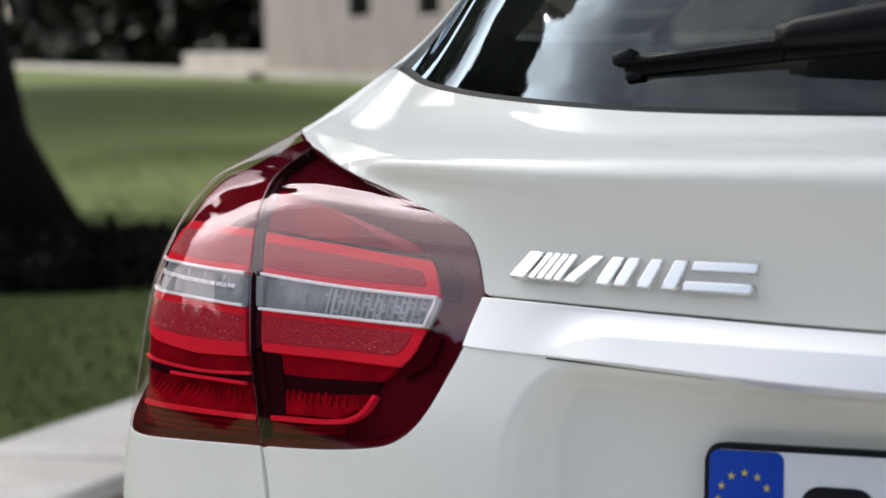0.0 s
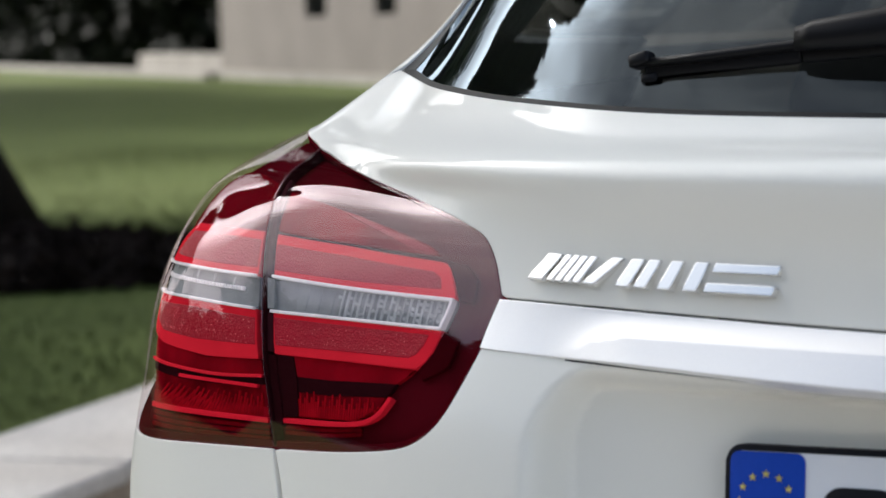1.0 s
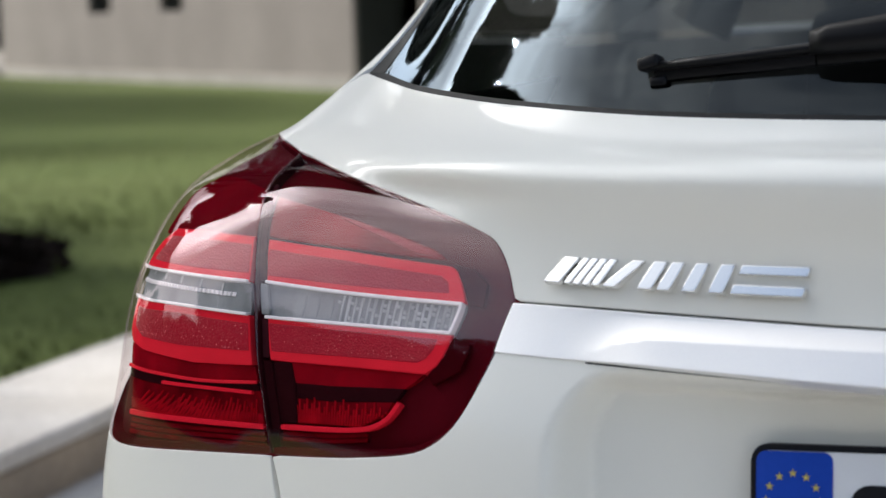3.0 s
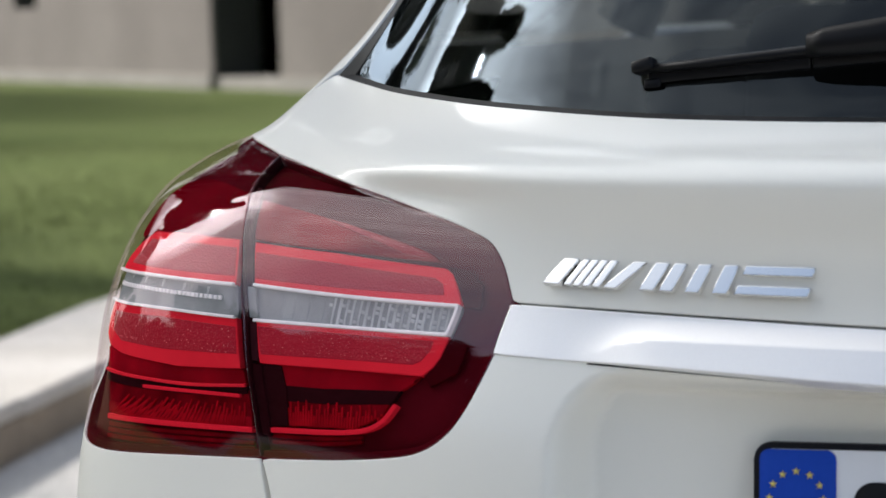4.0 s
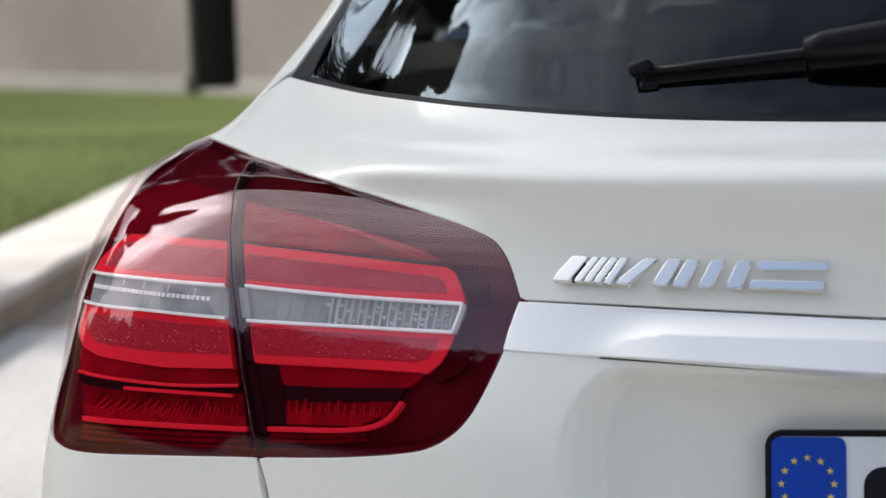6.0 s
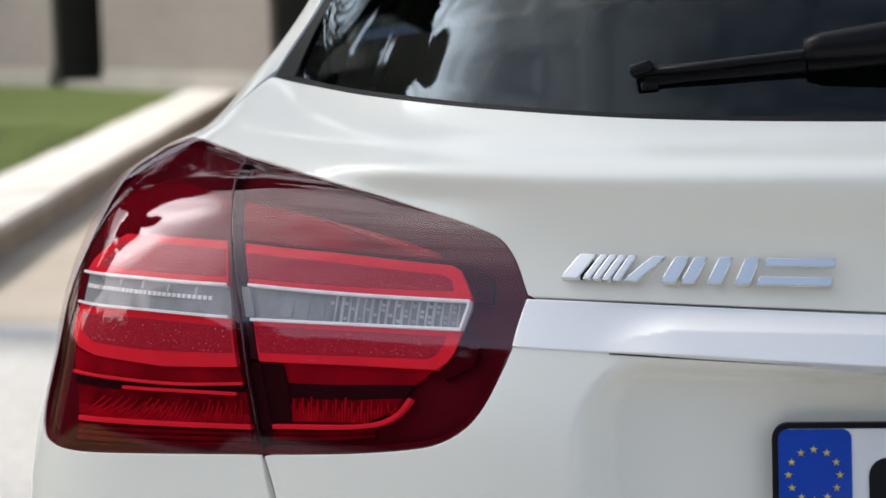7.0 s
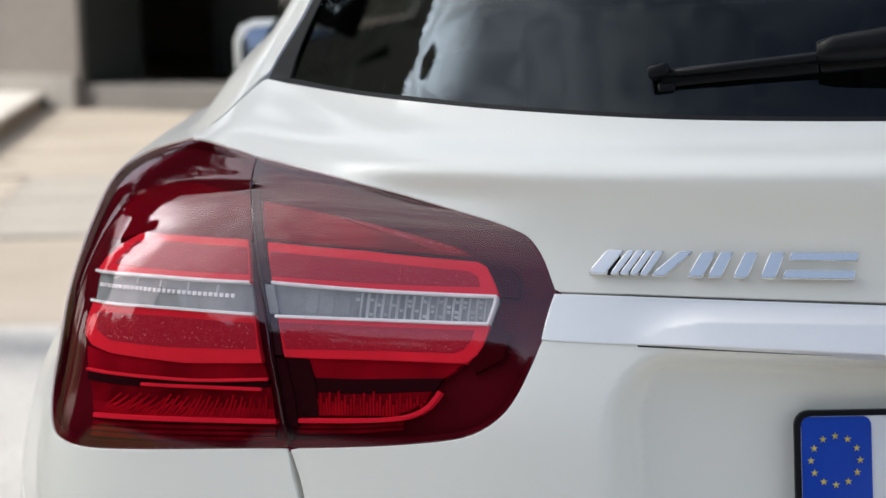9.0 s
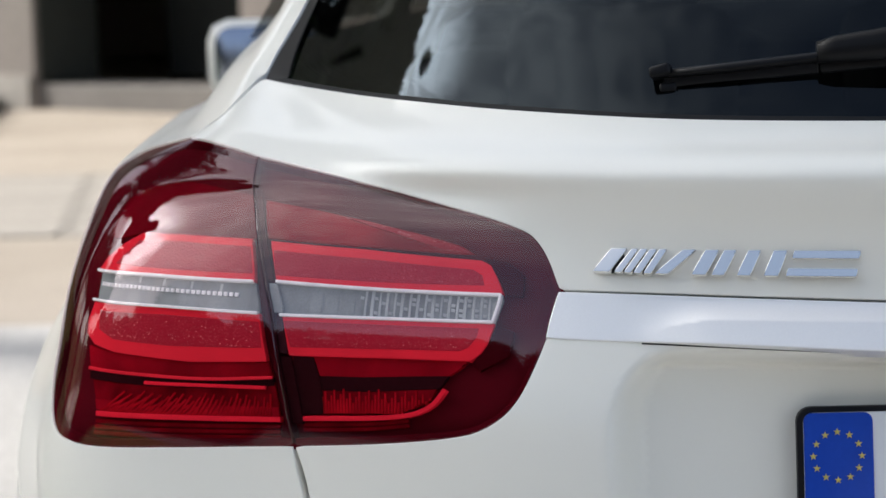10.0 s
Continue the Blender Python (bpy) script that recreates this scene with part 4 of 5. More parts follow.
# ------------------------------------------------------------ rear wiper
wiper_blade = part("wiper_blade", tube(bmesh.new(), [(-0.350, 0.0735, 1.0268), (-0.30, 0.067, 1.0305), (-0.235, 0.061, 1.0365), (-0.15, 0.057, 1.044), (-0.02, 0.054, 1.052)], [0.0052, 0.0062, 0.0066, 0.007, 0.007], 10, 0.62), WIPERBLACK, car, "black rear wiper")
bm = bmesh.new()
for i, (a, b) in enumerate((((-0.344, 0.0755, 1.0212), (-0.235, 0.063, 1.0300)), ((-0.235, 0.063, 1.0300), (-0.02, 0.057, 1.044)))):
    a, b = Vector(a), Vector(b)
    turn = Matrix.Translation((a + b) / 2) @ (b - a).to_track_quat("X", "Z").to_matrix().to_4x4()
    box(bm, ((b - a).length, 0.007, 0.0105), turn, 0.002)
part("wiper_rubber", bm, WIPERBLACK, wiper_blade)
box_part("wiper_end_cap", (0.0155, 0.012, 0.0088), pose(-0.3460, 0.0725, 1.0290, -15, -14, -10), WIPERBLACK, wiper_blade, 0.0022, smooth=True)
box_part("rubber_end", (0.0125, 0.009, 0.0080), pose(-0.3405, 0.0745, 1.0170, -10, -6, -10), WIPERBLACK, wiper_blade, 0.002, smooth=True)
bm = bmesh.new()
arm = [(-0.237, 0.060, 1.0385, 0.0085, 0.0115), (-0.225, 0.058, 1.0405, 0.0105, 0.0140), (-0.18, 0.053, 1.0440, 0.0125, 0.0180), (-0.12, 0.049, 1.0490, 0.014, 0.0215), (-0.04, 0.046, 1.053, 0.017, 0.026), (0.03, 0.045, 1.052, 0.019, 0.028), (0.06, 0.046, 1.050, 0.014, 0.022)]
rings = []
for x, y, z, d, h in arm:
    rings.append([bm.verts.new((x, y + d * math.cos(t) * (1 if abs(math.cos(t)) > 0.5 else 0.9), z + h * max(-0.55, min(0.75, math.sin(t) * 1.05)))) for t in (2 * math.pi * k / 14 for k in range(14))])
for a, b in zip(rings, rings[1:]):
    for k in range(14):
        bm.faces.new((a[k], a[(k + 1) % 14], b[(k + 1) % 14], b[k]))
bm.faces.new(rings[0])
bm.faces.new(rings[-1][::-1])
part("wiper_arm", bm, WIPERBLACK, wiper_blade, "black arm cover")
wiper_blade.location = (-0.0018, 0.0125, -0.0005)

# ------------------------------------------------------------ the car's forward half
COL = skin(np.full(NV, 11.0), np.arange(NV), False)
LENGTHS = [(1.0, 1.0), (1.5, 0.985), (2.2, 0.98), (2.9, 0.985), (3.5, 0.995), (3.9, 0.95), (4.15, 0.82), (4.3, 0.60), (4.36, 0.35), (4.38, 0.0)]
verts, faces = [], []
for i in range(11):
    x, y0, z = -COL[i][0], COL[i][1], COL[i][2]
    for yy, k in LENGTHS:
        y = max(yy, y0) if yy == 1.0 else yy
        zz = z - max(0, yy - 3.0) * 0.13 * (z - 0.38) / 0.65
        verts.append((-x * k, y, zz))
nl = len(LENGTHS)
for i in range(10):
    for j in range(nl - 1):
        faces.append((i * nl + j, i * nl + j + 1, (i + 1) * nl + j + 1, (i + 1) * nl + j))
half = len(verts)
verts += [(-x, y, z) for x, y, z in verts]
faces += [tuple(half + k for k in f[::-1]) for f in faces]
put_mesh("front_body", verts, faces, PAINT, car)
# bonnet, between the two upper edges
verts, faces = [], []
for j, (yy, k) in enumerate(LENGTHS[3:]):
    x0, z0 = -COL[10][0] * k, COL[10][2] - max(0, yy - 3.0) * 0.13
    verts += [(x0 * s, yy - 0.0 * abs(s), z0 + 0.05 * (1 - s * s) * (1 if k else 0)) for s in np.linspace(-1, 1, 13)]
for j in range(nl - 4):
    faces += [(j * 13 + k, j * 13 + k + 1, (j + 1) * 13 + k + 1, (j + 1) * 13 + k) for k in range(12)]
put_mesh("bonnet", verts, faces, PAINT, car)
# roof
edge = [tuple(p) for p in skin(np.linspace(-11, 11, 45), np.full(45, 13.0), False)]
edge += [(-0.60, 1.6, 1.37), (-0.585, 2.0, 1.37), (-0.50, 2.16, 1.375), (-0.25, 2.22, 1.385), (0, 2.24, 1.39), (0.25, 2.22, 1.385), (0.50, 2.16, 1.375), (0.585, 2.0, 1.37), (0.60, 1.6, 1.37)]
verts, faces, n = [], [], len(edge)
for k in (1.0, 0.92, 0.75, 0.5, 0.25):
    verts += [(x * k, 1.25 + (y - 1.25) * k, z + 0.075 * (1 - k * k)) for x, y, z in edge]
for r in range(4):
    faces += [(r * n + i, r * n + (i + 1) % n, (r + 1) * n + (i + 1) % n, (r + 1) * n + i) for i in range(n)]
faces.append(tuple(4 * n + i for i in range(n)))
put_mesh("roof", verts, faces, PAINT, car)
# front doors' glass, windscreen and pillars
B = COL[10:14]
for s in (1, -1):
    top, low = (B[3][0] * s, 1.2, B[3][2]), (B[0][0] * s, 1.0, B[0][2] + 0.012)
    put_mesh("door_glass", [low, (low[0] * 0.985, 2.72, 1.03), (-0.585 * s, 2.0, 1.365), (-0.61 * s, 1.6, 1.365), top], [(0, 1, 2, 3, 4)], SIDEGLASS, car, smooth=False)
    part("front_pillar", tube(bmesh.new(), [(-0.745 * s, 2.85, 1.03), (-0.66 * s, 2.4, 1.22), (-0.585 * s, 2.02, 1.372)], 0.035, 8), PAINT, car)
    part("centre_pillar", tube(bmesh.new(), [(-0.748 * s, 1.55, 1.03), (-0.61 * s, 1.6, 1.37)], 0.03, 8), BLACKTRIM, car)
verts, faces = [], []
for k in np.linspace(0, 1, 6):
    for s in np.linspace(-1, 1, 11):
        verts.append((s * (0.74 - 0.16 * k), 2.87 - 0.68 * k + 0.14 * (1 - s * s) * (1 - 0.6 * k), 1.035 + 0.34 * k))
for r in range(5):
    faces += [(r * 11 + i, r * 11 + i + 1, (r + 1) * 11 + i + 1, (r + 1) * 11 + i) for i in range(10)]
put_mesh("windscreen", verts, faces, SIDEGLASS, car)
# cabin
box_part("cabin_floor", (1.3, 2.6, 0.04), pose(0, 1.7, 0.45), FABRIC, car, 0.01)
box_part("rear_bench", (1.2, 0.20, 0.55), pose(0, 1.05, 0.74, -14), FABRIC, car, 0.05, smooth=True)
for x in (-0.36, 0, 0.36):
    box_part("headrest", (0.25, 0.09, 0.15), pose(x, 1.02, 0.985, -10), FABRIC, car, 0.035, smooth=True)
for x in (-0.36, 0.36):
    box_part("front_seat", (0.5, 0.16, 0.62), pose(x, 1.95, 0.70, -12), FABRIC, car, 0.06, smooth=True)
    box_part("headrest", (0.25, 0.09, 0.16), pose(x, 1.90, 1.10, -10), FABRIC, car, 0.035, smooth=True)
box_part("dashboard", (1.3, 0.4, 0.25), pose(0, 2.75, 0.909), FABRIC, car, 0.06, smooth=True)
# door mirrors
for s in (1, -1):
    m = pose(-0.945 * s, 2.62, 0.962, 0, 0, 8 * s)
    shell = box_part("door_mirror", (0.205, 0.11, 0.135), m, PAINT, car, 0.035, smooth=True, label="white door mirror")
    part("mirror_glass", prism(bmesh.new(), rounded(0.18, 0.112, 0.03), 0.004, m @ pose(0, -0.0555, 0), 0.001), MIRRORGLASS, shell)
    part("mirror_foot", tube(bmesh.new(), [(-0.90 * s, 2.64, 0.955), (-0.79 * s, 2.66, 0.985)], 0.028, 8), BLACKTRIM, shell)
# wheels
for x in (-1, 1):
    for y in (0.86, 3.55):
        w = bmesh.new()
        sides = 40
        prof = [(0.225, 0.0), (0.245, -0.012), (0.315, -0.012), (0.337, 0.01), (0.34, 0.05), (0.34, 0.17), (0.33, 0.21), (0.24, 0.215)]
        rings = [[w.verts.new((x * (0.955 - d), y + r * math.cos(t), 0.34 + r * math.sin(t))) for t in (2 * math.pi * k / sides for k in range(sides))] for r, d in prof]
        for a, b in zip(rings, rings[1:]):
            for k in range(sides):
                w.faces.new((a[k], a[(k + 1) % sides], b[(k + 1) % sides], b[k]))
        wheel = part("wheel", w, RUBBER, car, "black tyre on a dark alloy rim")
        r = bmesh.new()
        bmesh.ops.create_cone(r, cap_ends=True, segments=40, radius1=0.226, radius2=0.21, depth=0.03, matrix=pose(x * 0.90, y, 0.34, 0, 90 * x, 0))
        for k in range(5):
            box(r, (0.03, 0.05, 0.2), pose(x * 0.945, y, 0.34) @ pose(0, 0, 0, 72 * k) @ pose(0, 0, 0.11), 0.012)
        part("rim", r, ALLOY, wheel)


# ------------------------------------------------------------ ground, lawn, kerb
def kerb_x(y):
    return -2.905 - 0.159 * (y - 3.6)


def heightfield(name, fx, ys, ss, z0, wobble, mat, label, category):
    verts, faces = [], []
    for y in ys:
        for s in ss:
            x = fx(y, s)
            verts.append((x, y, z0 + wobble * noise.noise(Vector((x * 0.5, y * 0.5, 3.1)))))
    n = len(ss)
    for j in range(len(ys) - 1):
        for i in range(n - 1):
            faces.append((j * n + i, j * n + i + 1, (j + 1) * n + i + 1, (j + 1) * n + i))
    return tagged(put_mesh(name, verts, faces, mat), label, category, kind="structure")


put_ground = [-3000, -600, -150, -60, -25, -8, 0, 8, 16, 25, 60, 150, 600, 3000]
heightfield("ground", lambda y, s: s, put_ground, put_ground, 0.0, 0.0, PAVING, "pale stone paved ground round the car", "ground")
# unseen dark ground, added so the lamp lenses mirror less brightness
heightfield("road", lambda y, s: s, [-60, -30, -15, -8, -2.6], [-40, -20, -8, -2, 0, 2, 8, 20, 40], 0.006, 0.0, REARGROUND, "unseen dark grey ground behind the parked car, added for the lens reflections", "road")
heightfield("drive", lambda y, s: kerb_x(y) + s, [-2.6, 0, 2, 4, 5, 6.2], [0.03, 1, 2, 3, 4, 6, 9, 14], 0.005, 0.0, DRIVE, "pale grey worn drive under the car", "drive")
lawn_s = [0, 0.4, 1, 2, 3, 4.5, 6, 8, 10, 13, 17, 22, 30, 42, 60, 90]
lawn = heightfield("lawn", lambda y, s: kerb_x(y) - 0.465 - s, [-2.5, 0, 1.5, 3, 4.5, 6, 7.5, 9, 11, 13, 15, 17, 19, 20.5, 24, 30, 40, 60, 90], lawn_s, 0.125, 0.03, GRASS, "mown green lawn behind a stone kerb", "lawn")

kerb = thing("kerb", "low wide kerb of pale stone blocks along the lawn", "kerb", kind="structure")
block = bmesh.new()
box(block, (0.48, 0.985, 0.045), pose(0, 0, 0.1195), 0.010, 2)
block_mesh = bpy.data.meshes.new("kerb_stone")
block.to_mesh(block_mesh)
block.free()
block_mesh.materials.append(KERB)
rng = random.Random(5)
face = bmesh.new()
box(face, (0.465, 0.992, 0.16), pose(0, 0, 0.017), 0.006, 1)
face_mesh = bpy.data.meshes.new("kerb_base")
face.to_mesh(face_mesh)
face.free()
face_mesh.materials.append(KERBFACE)
turn = math.degrees(math.atan(0.159))
for k in range(-3, 22):
    y = 0.5 + k * 0.99 * math.cos(radians(turn))
    stone = new("kerb_stone", block_mesh)
    base = new("kerb_base", face_mesh)
    stone.parent = base.parent = kerb
    base.matrix_basis = pose(kerb_x(y) - 0.24, y, 0, 0, 0, turn)
    stone.matrix_basis = pose(kerb_x(y) - 0.24, y, rng.uniform(-0.004, 0.004), rng.uniform(-0.3, 0.3), rng.uniform(-0.3, 0.3), turn + rng.uniform(-0.3, 0.3))

terrace = thing("terrace", "paler stone slab terrace before the house", "terrace", kind="structure")
for i in range(6):
    for j in range(6):
        y0 = 12.3 + j * 1.2
        box_part("slab", (1.19, 1.19, 0.03), pose(kerb_x(y0) + 0.75 + i * 1.2, y0 + 0.6, -0.004 + rng.uniform(-0.001, 0.001)), PAVING, terrace, 0.004)


sett_band = thing("sett_band", "band of grey-brown stone setts crossing the forecourt", "paving", kind="structure")
sett = bmesh.new()
box(sett, (0.585, 0.585, 0.03), Matrix(), 0.006, 1)
sett_mesh = bpy.data.meshes.new("sett")
sett.to_mesh(sett_mesh)
sett.free()
sett_mesh.materials.append(SETT)
for i in range(9):
    for j in range(7):
        y0 = 8.95 + j * 0.6
        piece = new("sett", sett_mesh)
        piece.parent = sett_band
        piece.matrix_basis = pose(kerb_x(y0) + 0.75 + i * 0.6, y0 + 0.3, -0.006 + rng.uniform(-0.002, 0.002), 0, 0, rng.uniform(-0.4, 0.4))


def blades(name, count, area, z, height, mat, label, category):
    r = np.random.RandomState(7)
    verts, faces = [], []
    for k in range(count):
        x, y = area(r)
        h, a, w = height * r.uniform(0.6, 1.2), r.uniform(0, 6.28), r.uniform(0.004, 0.008)
        lean = r.uniform(-0.4, 0.4, 2) * h
        c, s = math.cos(a) * w, math.sin(a) * w
        verts += [(x - c, y - s, z), (x + c, y + s, z), (x + lean[0], y + lean[1], z + h)]
        faces.append((3 * k, 3 * k + 1, 3 * k + 2))
    ob = put_mesh(name, verts, faces, mat, smooth=True)
    ob.data.normals_split_custom_set_from_vertices([(0, 0, 1)] * len(verts))
    return tagged(ob, label, category, kind="stuff")


def lawn_area(r):
    y = 2.5 + 13 * r.uniform(0, 1) ** 1.4
    return kerb_x(y) - 0.475 - 6.5 * r.uniform(0, 1) ** 1.5, y


blades("grass", 42000, lawn_area, 0.11, 0.034, BLADE, "short green grass blades on the lawn", "grass")

# ------------------------------------------------------------ house
NX, NY, FC = 0.692, 0.722, 10.6
house = thing("house", "stone house with dark openings behind the lawn", "house")
house_turn = math.degrees(math.atan2(0.692, -0.722))


def on_wall(s, back, z):
    """A point of the front wall: s metres along it, back metres behind its face."""
    return Vector((NX * (FC + back) - NY * s, NY * (FC + back) + NX * s, z))


def wall_piece(name, s0, s1, z0, z1, back=0.0, deep=0.45, mat=STONE, bevel=0.01, label=""):
    c = on_wall((s0 + s1) / 2, back + deep / 2, (z0 + z1) / 2)
    return box_part(name, (s1 - s0, deep, z1 - z0), Matrix.Translation(c) @ pose(0, 0, 0, 0, 0, house_turn), mat, house, bevel, label)


OPENINGS = [(14.34, 17.18, 0.22, 2.9), (20.10, 21.07, 0.18, 2.5), (25.92, 28.06, 0.27, 2.5), (35.0, 36.1, 1.22, 2.6), (38.85, 40.16, 1.24, 2.6)]
HIGH = 4.6
at_s = -12.0
for s0, s1, z0, z1 in OPENINGS:
    wall_piece("wall", at_s, s0, 0.0, HIGH)
    wall_piece("lintel", s0, s1, z1, HIGH, 0.003)
    if z0 > 0.5:
        wall_piece("window_sill", s0, s1, 0.0, z0, 0.003)
    else:
        wall_piece("threshold", s0, s1, -0.02, z0, 0.05, 0.6, PLINTH if s0 > 19 else STEPSTONE)
    # thin added sheet on the jamb; its shade is put into the dark colour
    wall_piece("jamb_shade", s1 - 0.03, s1 - 0.004, z0 + 0.01, z1 - 0.01, 0.05, 0.6, JAMBSHADE)
    # near-black panels close the opening; the unlit room's shade is put into their colour
    wall_piece("room_shade_panel", s0 - 0.3, s1 + 0.3, 0.0, z1 + 0.3, 2.2, 0.1, ROOMSHADE)
    wall_piece("opening_shade_panel", s0 + 0.05, s1 - 0.05, z0 + 0.01, z1 - 0.02, 1.4, 0.05, ROOMSHADE)
    at_s = s1
wall_piece("wall", at_s, 46.35, 0.0, HIGH)
for s0, s1 in ((-12, 14.30), (17.22, 20.06), (21.11, 25.88), (28.10, 46.35)):
    wall_piece("plinth", s0, s1, 0.0, 0.30, -0.04, 0.05, PLINTH, 0.008)
wall_piece("house_end", 45.9, 46.35, 0.0, HIGH, 0.45, 9.0)
wall_piece("house_back", -12, 46.35, 0.0, HIGH, 9.0, 0.4)
wall_piece("house_end", -12, -11.5, 0.0, HIGH, 0.45, 9.0)
wall_piece("flat_roof", -12.3, 46.65, HIGH, HIGH + 0.25, -0.3, 10.2, PLINTH)
garden_wall = thing("garden_wall", "low pale stone garden wall beside the house", "garden wall")
for s0, s1, z1, back in ((46.4, 54.75, 0.60, 0.1), (46.4, 80.0, 0.26, -0.35)):
    c = on_wall((s0 + s1) / 2, back + 0.2, z1 / 2)
    box_part("wall_course", (s1 - s0, 0.4, z1), Matrix.Translation(c) @ pose(0, 0, 0, 0, 0, house_turn), PLINTH, garden_wall, 0.02)


# ------------------------------------------------------------ planting
def leaf_mass(name, count, place, size, mat, parent=None, seed=1, label=""):
    r = np.random.RandomState(seed)
    p = place(r, count)
    a = r.normal(size=(count, 3))
    a /= np.linalg.norm(a, axis=1)[:, None]
    b = np.cross(a, r.normal(size=(count, 3)))
    b /= np.linalg.norm(b, axis=1)[:, None]
    k = size * r.uniform(0.6, 1.3, count)[:, None]
    q = np.stack([p - a * k, p + b * k * 0.45, p + a * k, p - b * k * 0.45], 1).reshape(-1, 3)
    return put_mesh(name, q, np.arange(4 * count).reshape(-1, 4), mat, parent, label, smooth=False)


def clumps(centres, radius, squash=0.8):
    centres = np.array(centres)

    def place(r, count):
        c = centres[r.randint(0, len(centres), count)]
        d = r.normal(size=(count, 3))
        d /= np.linalg.norm(d, axis=1)[:, None]
        d *= (radius * r.uniform(0.25, 1, count) ** 0.5)[:, None]
        d[:, 2] *= squash
        return c + d

    return place


def tree(x, y, height, spread, trunk_r, count, leaf, seed, label, flare=1.9, base=0.1, mat=LEAF):
    r = random.Random(seed)
    t = thing("tree", label, "tree", (x, y, base))
    bm = bmesh.new()
    hgt = height * 0.45
    path, rad = [], []
    for k in range(9):
        f = k / 8
        path.append((0.12 * math.sin(f * 3 + seed) * f, 0.1 * math.cos(f * 2.3 + seed) * f, hgt * f - 0.05))
        rad.append(trunk_r * (1 + (flare - 1) * math.exp(-f * 12)) * (1 - 0.35 * f))
    tube(bm, path, rad, 16)
    tips = []
    for k in range(9):
        a, up = 6.28 * k / 9 + r.uniform(-0.3, 0.3), r.uniform(0.35, 0.9)
        end = Vector(path[-1]) + Vector((math.cos(a) * spread * r.uniform(0.5, 0.85), math.sin(a) * spread * r.uniform(0.5, 0.85), (height - hgt) * up))
        s = Vector(path[5 + k % 4])
        tube(bm, [s, s.lerp(end, 0.5) + Vector((0, 0, 0.15)), end], [trunk_r * 0.45, trunk_r * 0.25, trunk_r * 0.06], 7)
        tips += [tuple(end), tuple(s.lerp(end, 0.7) + Vector((r.uniform(-0.5, 0.5), r.uniform(-0.5, 0.5), 0.4))), tuple(end + Vector((r.uniform(-0.6, 0.6), r.uniform(-0.6, 0.6), r.uniform(-0.3, 0.6))))]
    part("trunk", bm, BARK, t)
    leaf_mass("crown", count, clumps(tips, spread * 0.38), leaf, mat, t, seed)
    return t


tree(-7.35, 7.8, 10.0, 2.8, 0.32, 32000, 0.25, 3, "broad leafy tree with a dark flared trunk on the lawn", 2.1)
# out-of-view trees, added to shade the lawn and fill the reflections
for k, (x, y, h, sp) in enumerate(((-12.2, 8.4, 4.4, 2.9), (-22, 0.5, 2.6, 2.6), (-22, -5.5, 3.9, 2.8), (-30, 27, 15, 5.0), (-27, 20, 11, 4.0))):
    tree(x, y, h, sp, 0.3, 6000, 0.16, 40 + k, "unseen leafy tree placed to shade the lawn", 1.6)
# more trees added out of view, to throw the shaded strip before the house
for k, (x, y, h, sp) in enumerate(((-34, 30.3, 15, 4.5), (-41, 35.5, 14.5, 4.8), (-48, 40, 15, 5.0), (-29, 28.4, 10.5, 3.4))):
    tree(x, y, h, sp, 0.3, 6000, 0.42, 90 + k, "unseen leafy tree placed to shade the far lawn", 1.6)
# unseen sun blocker: this crown keeps direct sun off the rear glass and paint
tree(-11.9, 5.2, 10.4, 1.6, 0.2, 15000, 0.2, 61, "unseen leafy tree placed to keep the sun off the car", 1.6)
# out of view as well; added to darken the grass beside the kerb
for k, (x, y, h, sp) in enumerate(((-10.6, 5.3, 3.9, 2.3),)):
    tree(x, y, h, sp, 0.2, 12000, 0.2, 70 + k, "unseen low leafy tree placed to shade the lawn by the kerb", 1.6)

bed = bmesh.new()
rings = []
for k, (f, z) in enumerate(((1.0, 0.08), (0.93, 0.15), (0.78, 0.18), (0.5, 0.20), (0.0, 0.21))):
    rings.append([bed.verts.new((-6.05 + 1.25 * f * math.cos(a) * (1 + 0.06 * math.sin(5 * a)), 6.45 + 0.8 * f * math.sin(a) * (1 + 0.06 * math.cos(4 * a)), z + 0.03 * math.sin(7 * a + k))) for a in (2 * math.pi * j / 36 for j in range(36))])
for a, b in zip(rings, rings[1:]):
    for k in range(36):
        bed.faces.new((a[k], a[(k + 1) % 36], b[(k + 1) % 36], b[k]))
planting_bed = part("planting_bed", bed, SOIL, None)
tagged(planting_bed, "dark earth mound with dry litter round the tree", "planting bed")


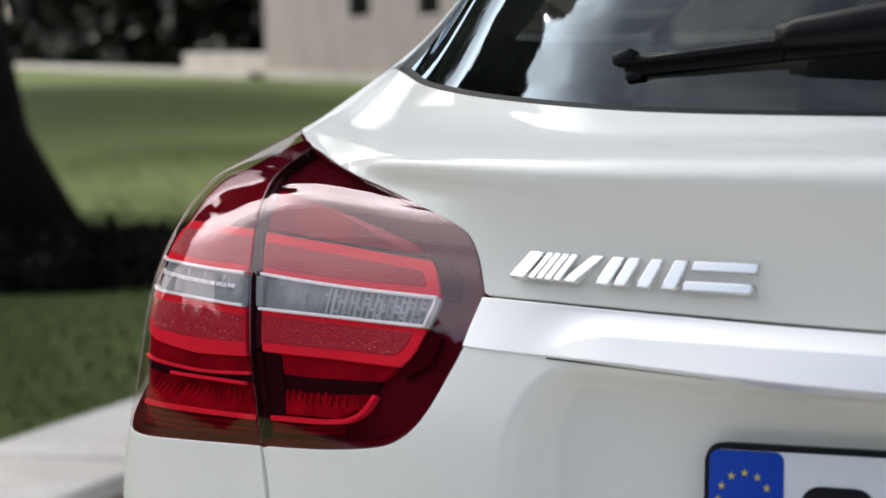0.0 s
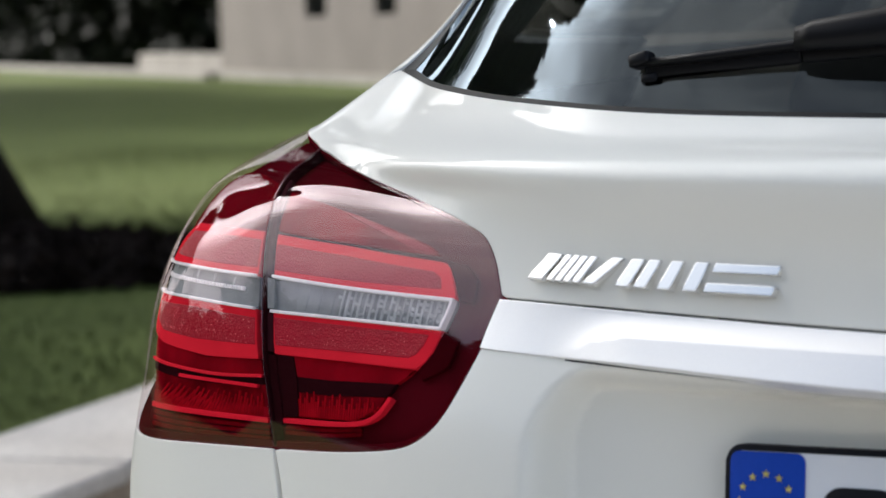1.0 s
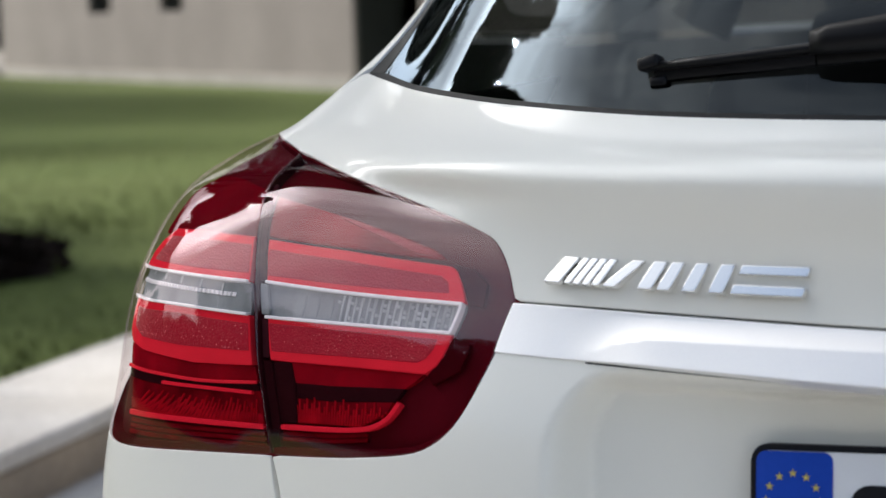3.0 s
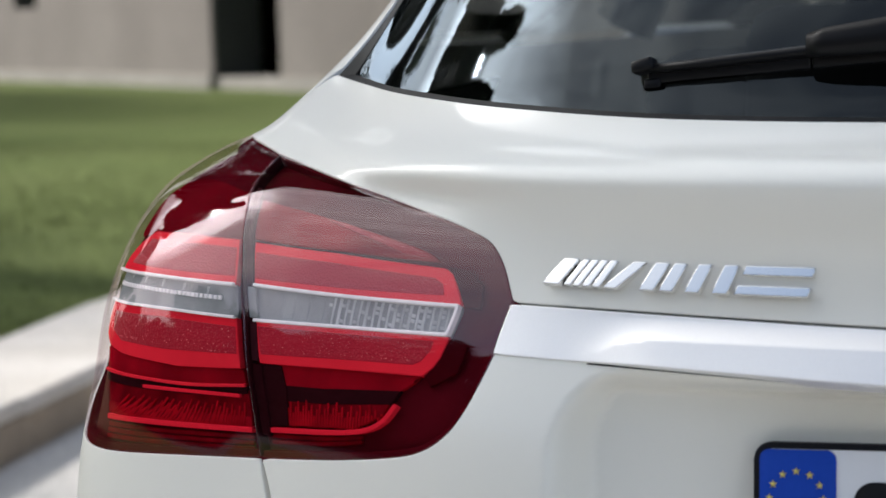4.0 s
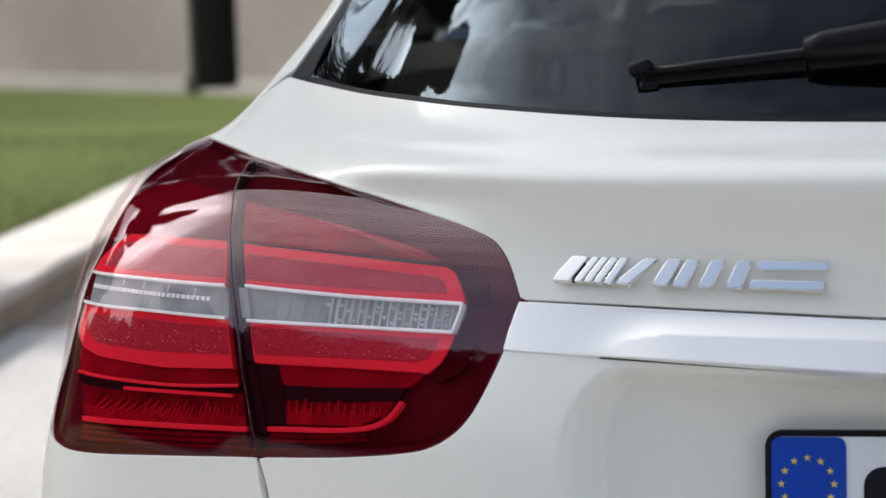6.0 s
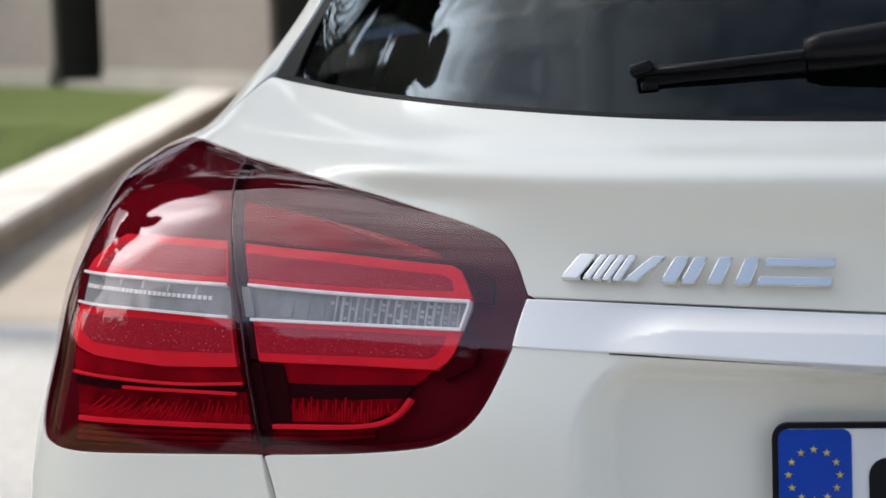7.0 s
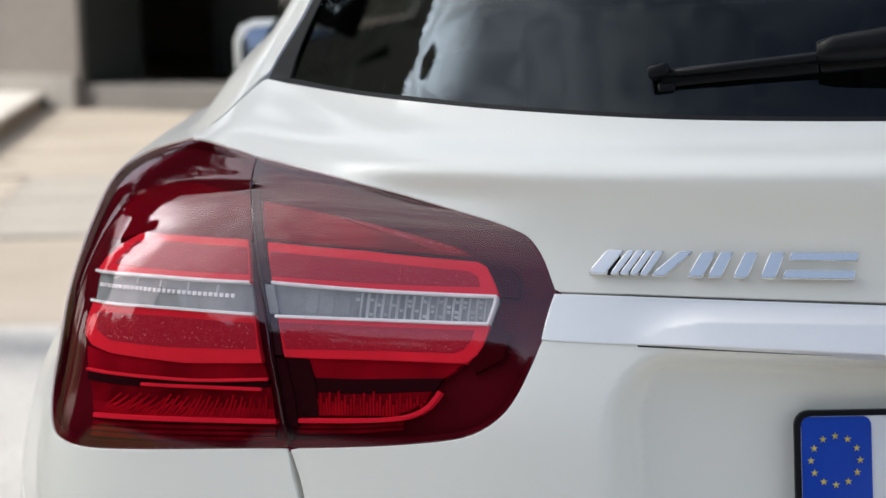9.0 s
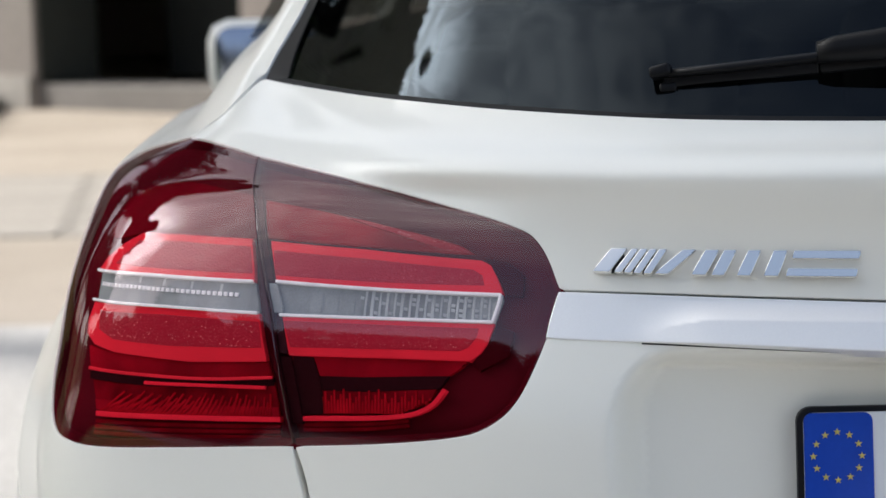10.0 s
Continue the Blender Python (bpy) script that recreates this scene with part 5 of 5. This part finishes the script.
def bed_area(r, count):
    a, f = r.uniform(0, 6.28, count), r.uniform(0, 1, count) ** 0.5
    return np.stack([-6.05 + 1.28 * f * np.cos(a), 6.45 + 0.83 * f * np.sin(a), 0.15 + 0.10 * r.uniform(0, 1, count)], 1)


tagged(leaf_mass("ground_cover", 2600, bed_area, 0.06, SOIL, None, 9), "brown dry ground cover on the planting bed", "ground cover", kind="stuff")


def hedge_area(r, count):
    s, back, z = r.uniform(45, 92, count), r.uniform(1.0, 6.0, count), r.uniform(0.1, 16.0, count)
    s = s + 0.6 * np.sin(z * 2)
    return np.stack([NX * (FC + back) - NY * s, NY * (FC + back) + NX * s, z], 1)


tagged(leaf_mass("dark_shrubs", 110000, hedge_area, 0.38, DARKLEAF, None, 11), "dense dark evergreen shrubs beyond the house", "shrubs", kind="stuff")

for k, (x, y, h, sp) in enumerate(((-17.5, -6, 6.6, 3.2), (-15.5, -10, 6.6, 3.2), (-11, -14, 5.6, 3.0), (-6, -16, 5.6, 3.0), (0, -17, 5.4, 3.0), (6, -17, 5.6, 3.0))):
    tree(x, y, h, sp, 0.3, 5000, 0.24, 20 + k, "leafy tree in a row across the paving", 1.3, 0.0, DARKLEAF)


def far_hedge_area(r, count):
    """A belt of shrubs that curves round behind the car, its top uneven."""
    a = np.radians(r.uniform(-195, -69, count))
    top = 2.1 + 2.2 * np.clip((-1.60 - a) / 0.5, 0, 1) + 1.0 * np.sin(a * 5.0) ** 2 + 0.8 * np.sin(a * 17.0) + 0.5 * np.sin(a * 41.0)
    far = 19.5 + r.uniform(-1.0, 1.0, count)
    return np.stack([far * np.sin(a), far * np.cos(a), 0.1 + top * r.uniform(0, 1, count) ** 0.8], 1)


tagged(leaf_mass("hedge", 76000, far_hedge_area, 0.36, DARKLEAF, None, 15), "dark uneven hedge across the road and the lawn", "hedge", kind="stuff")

# crowns out of view, added and sized to darken reflections in lens and paint
for k, (x, y, h, sp) in enumerate(((4, 30, 18, 7.0), (-6, 39, 20, 7.5), (-16, 47, 31, 9.0), (-27, 55, 34, 9.0), (-40, 58, 42, 10.0))):
    tree(x, y, h, sp, 0.4, 5000, 0.55, 80 + k, "unseen tall dark tree behind the house, added for reflections", 1.4, 0.0, DARKLEAF)
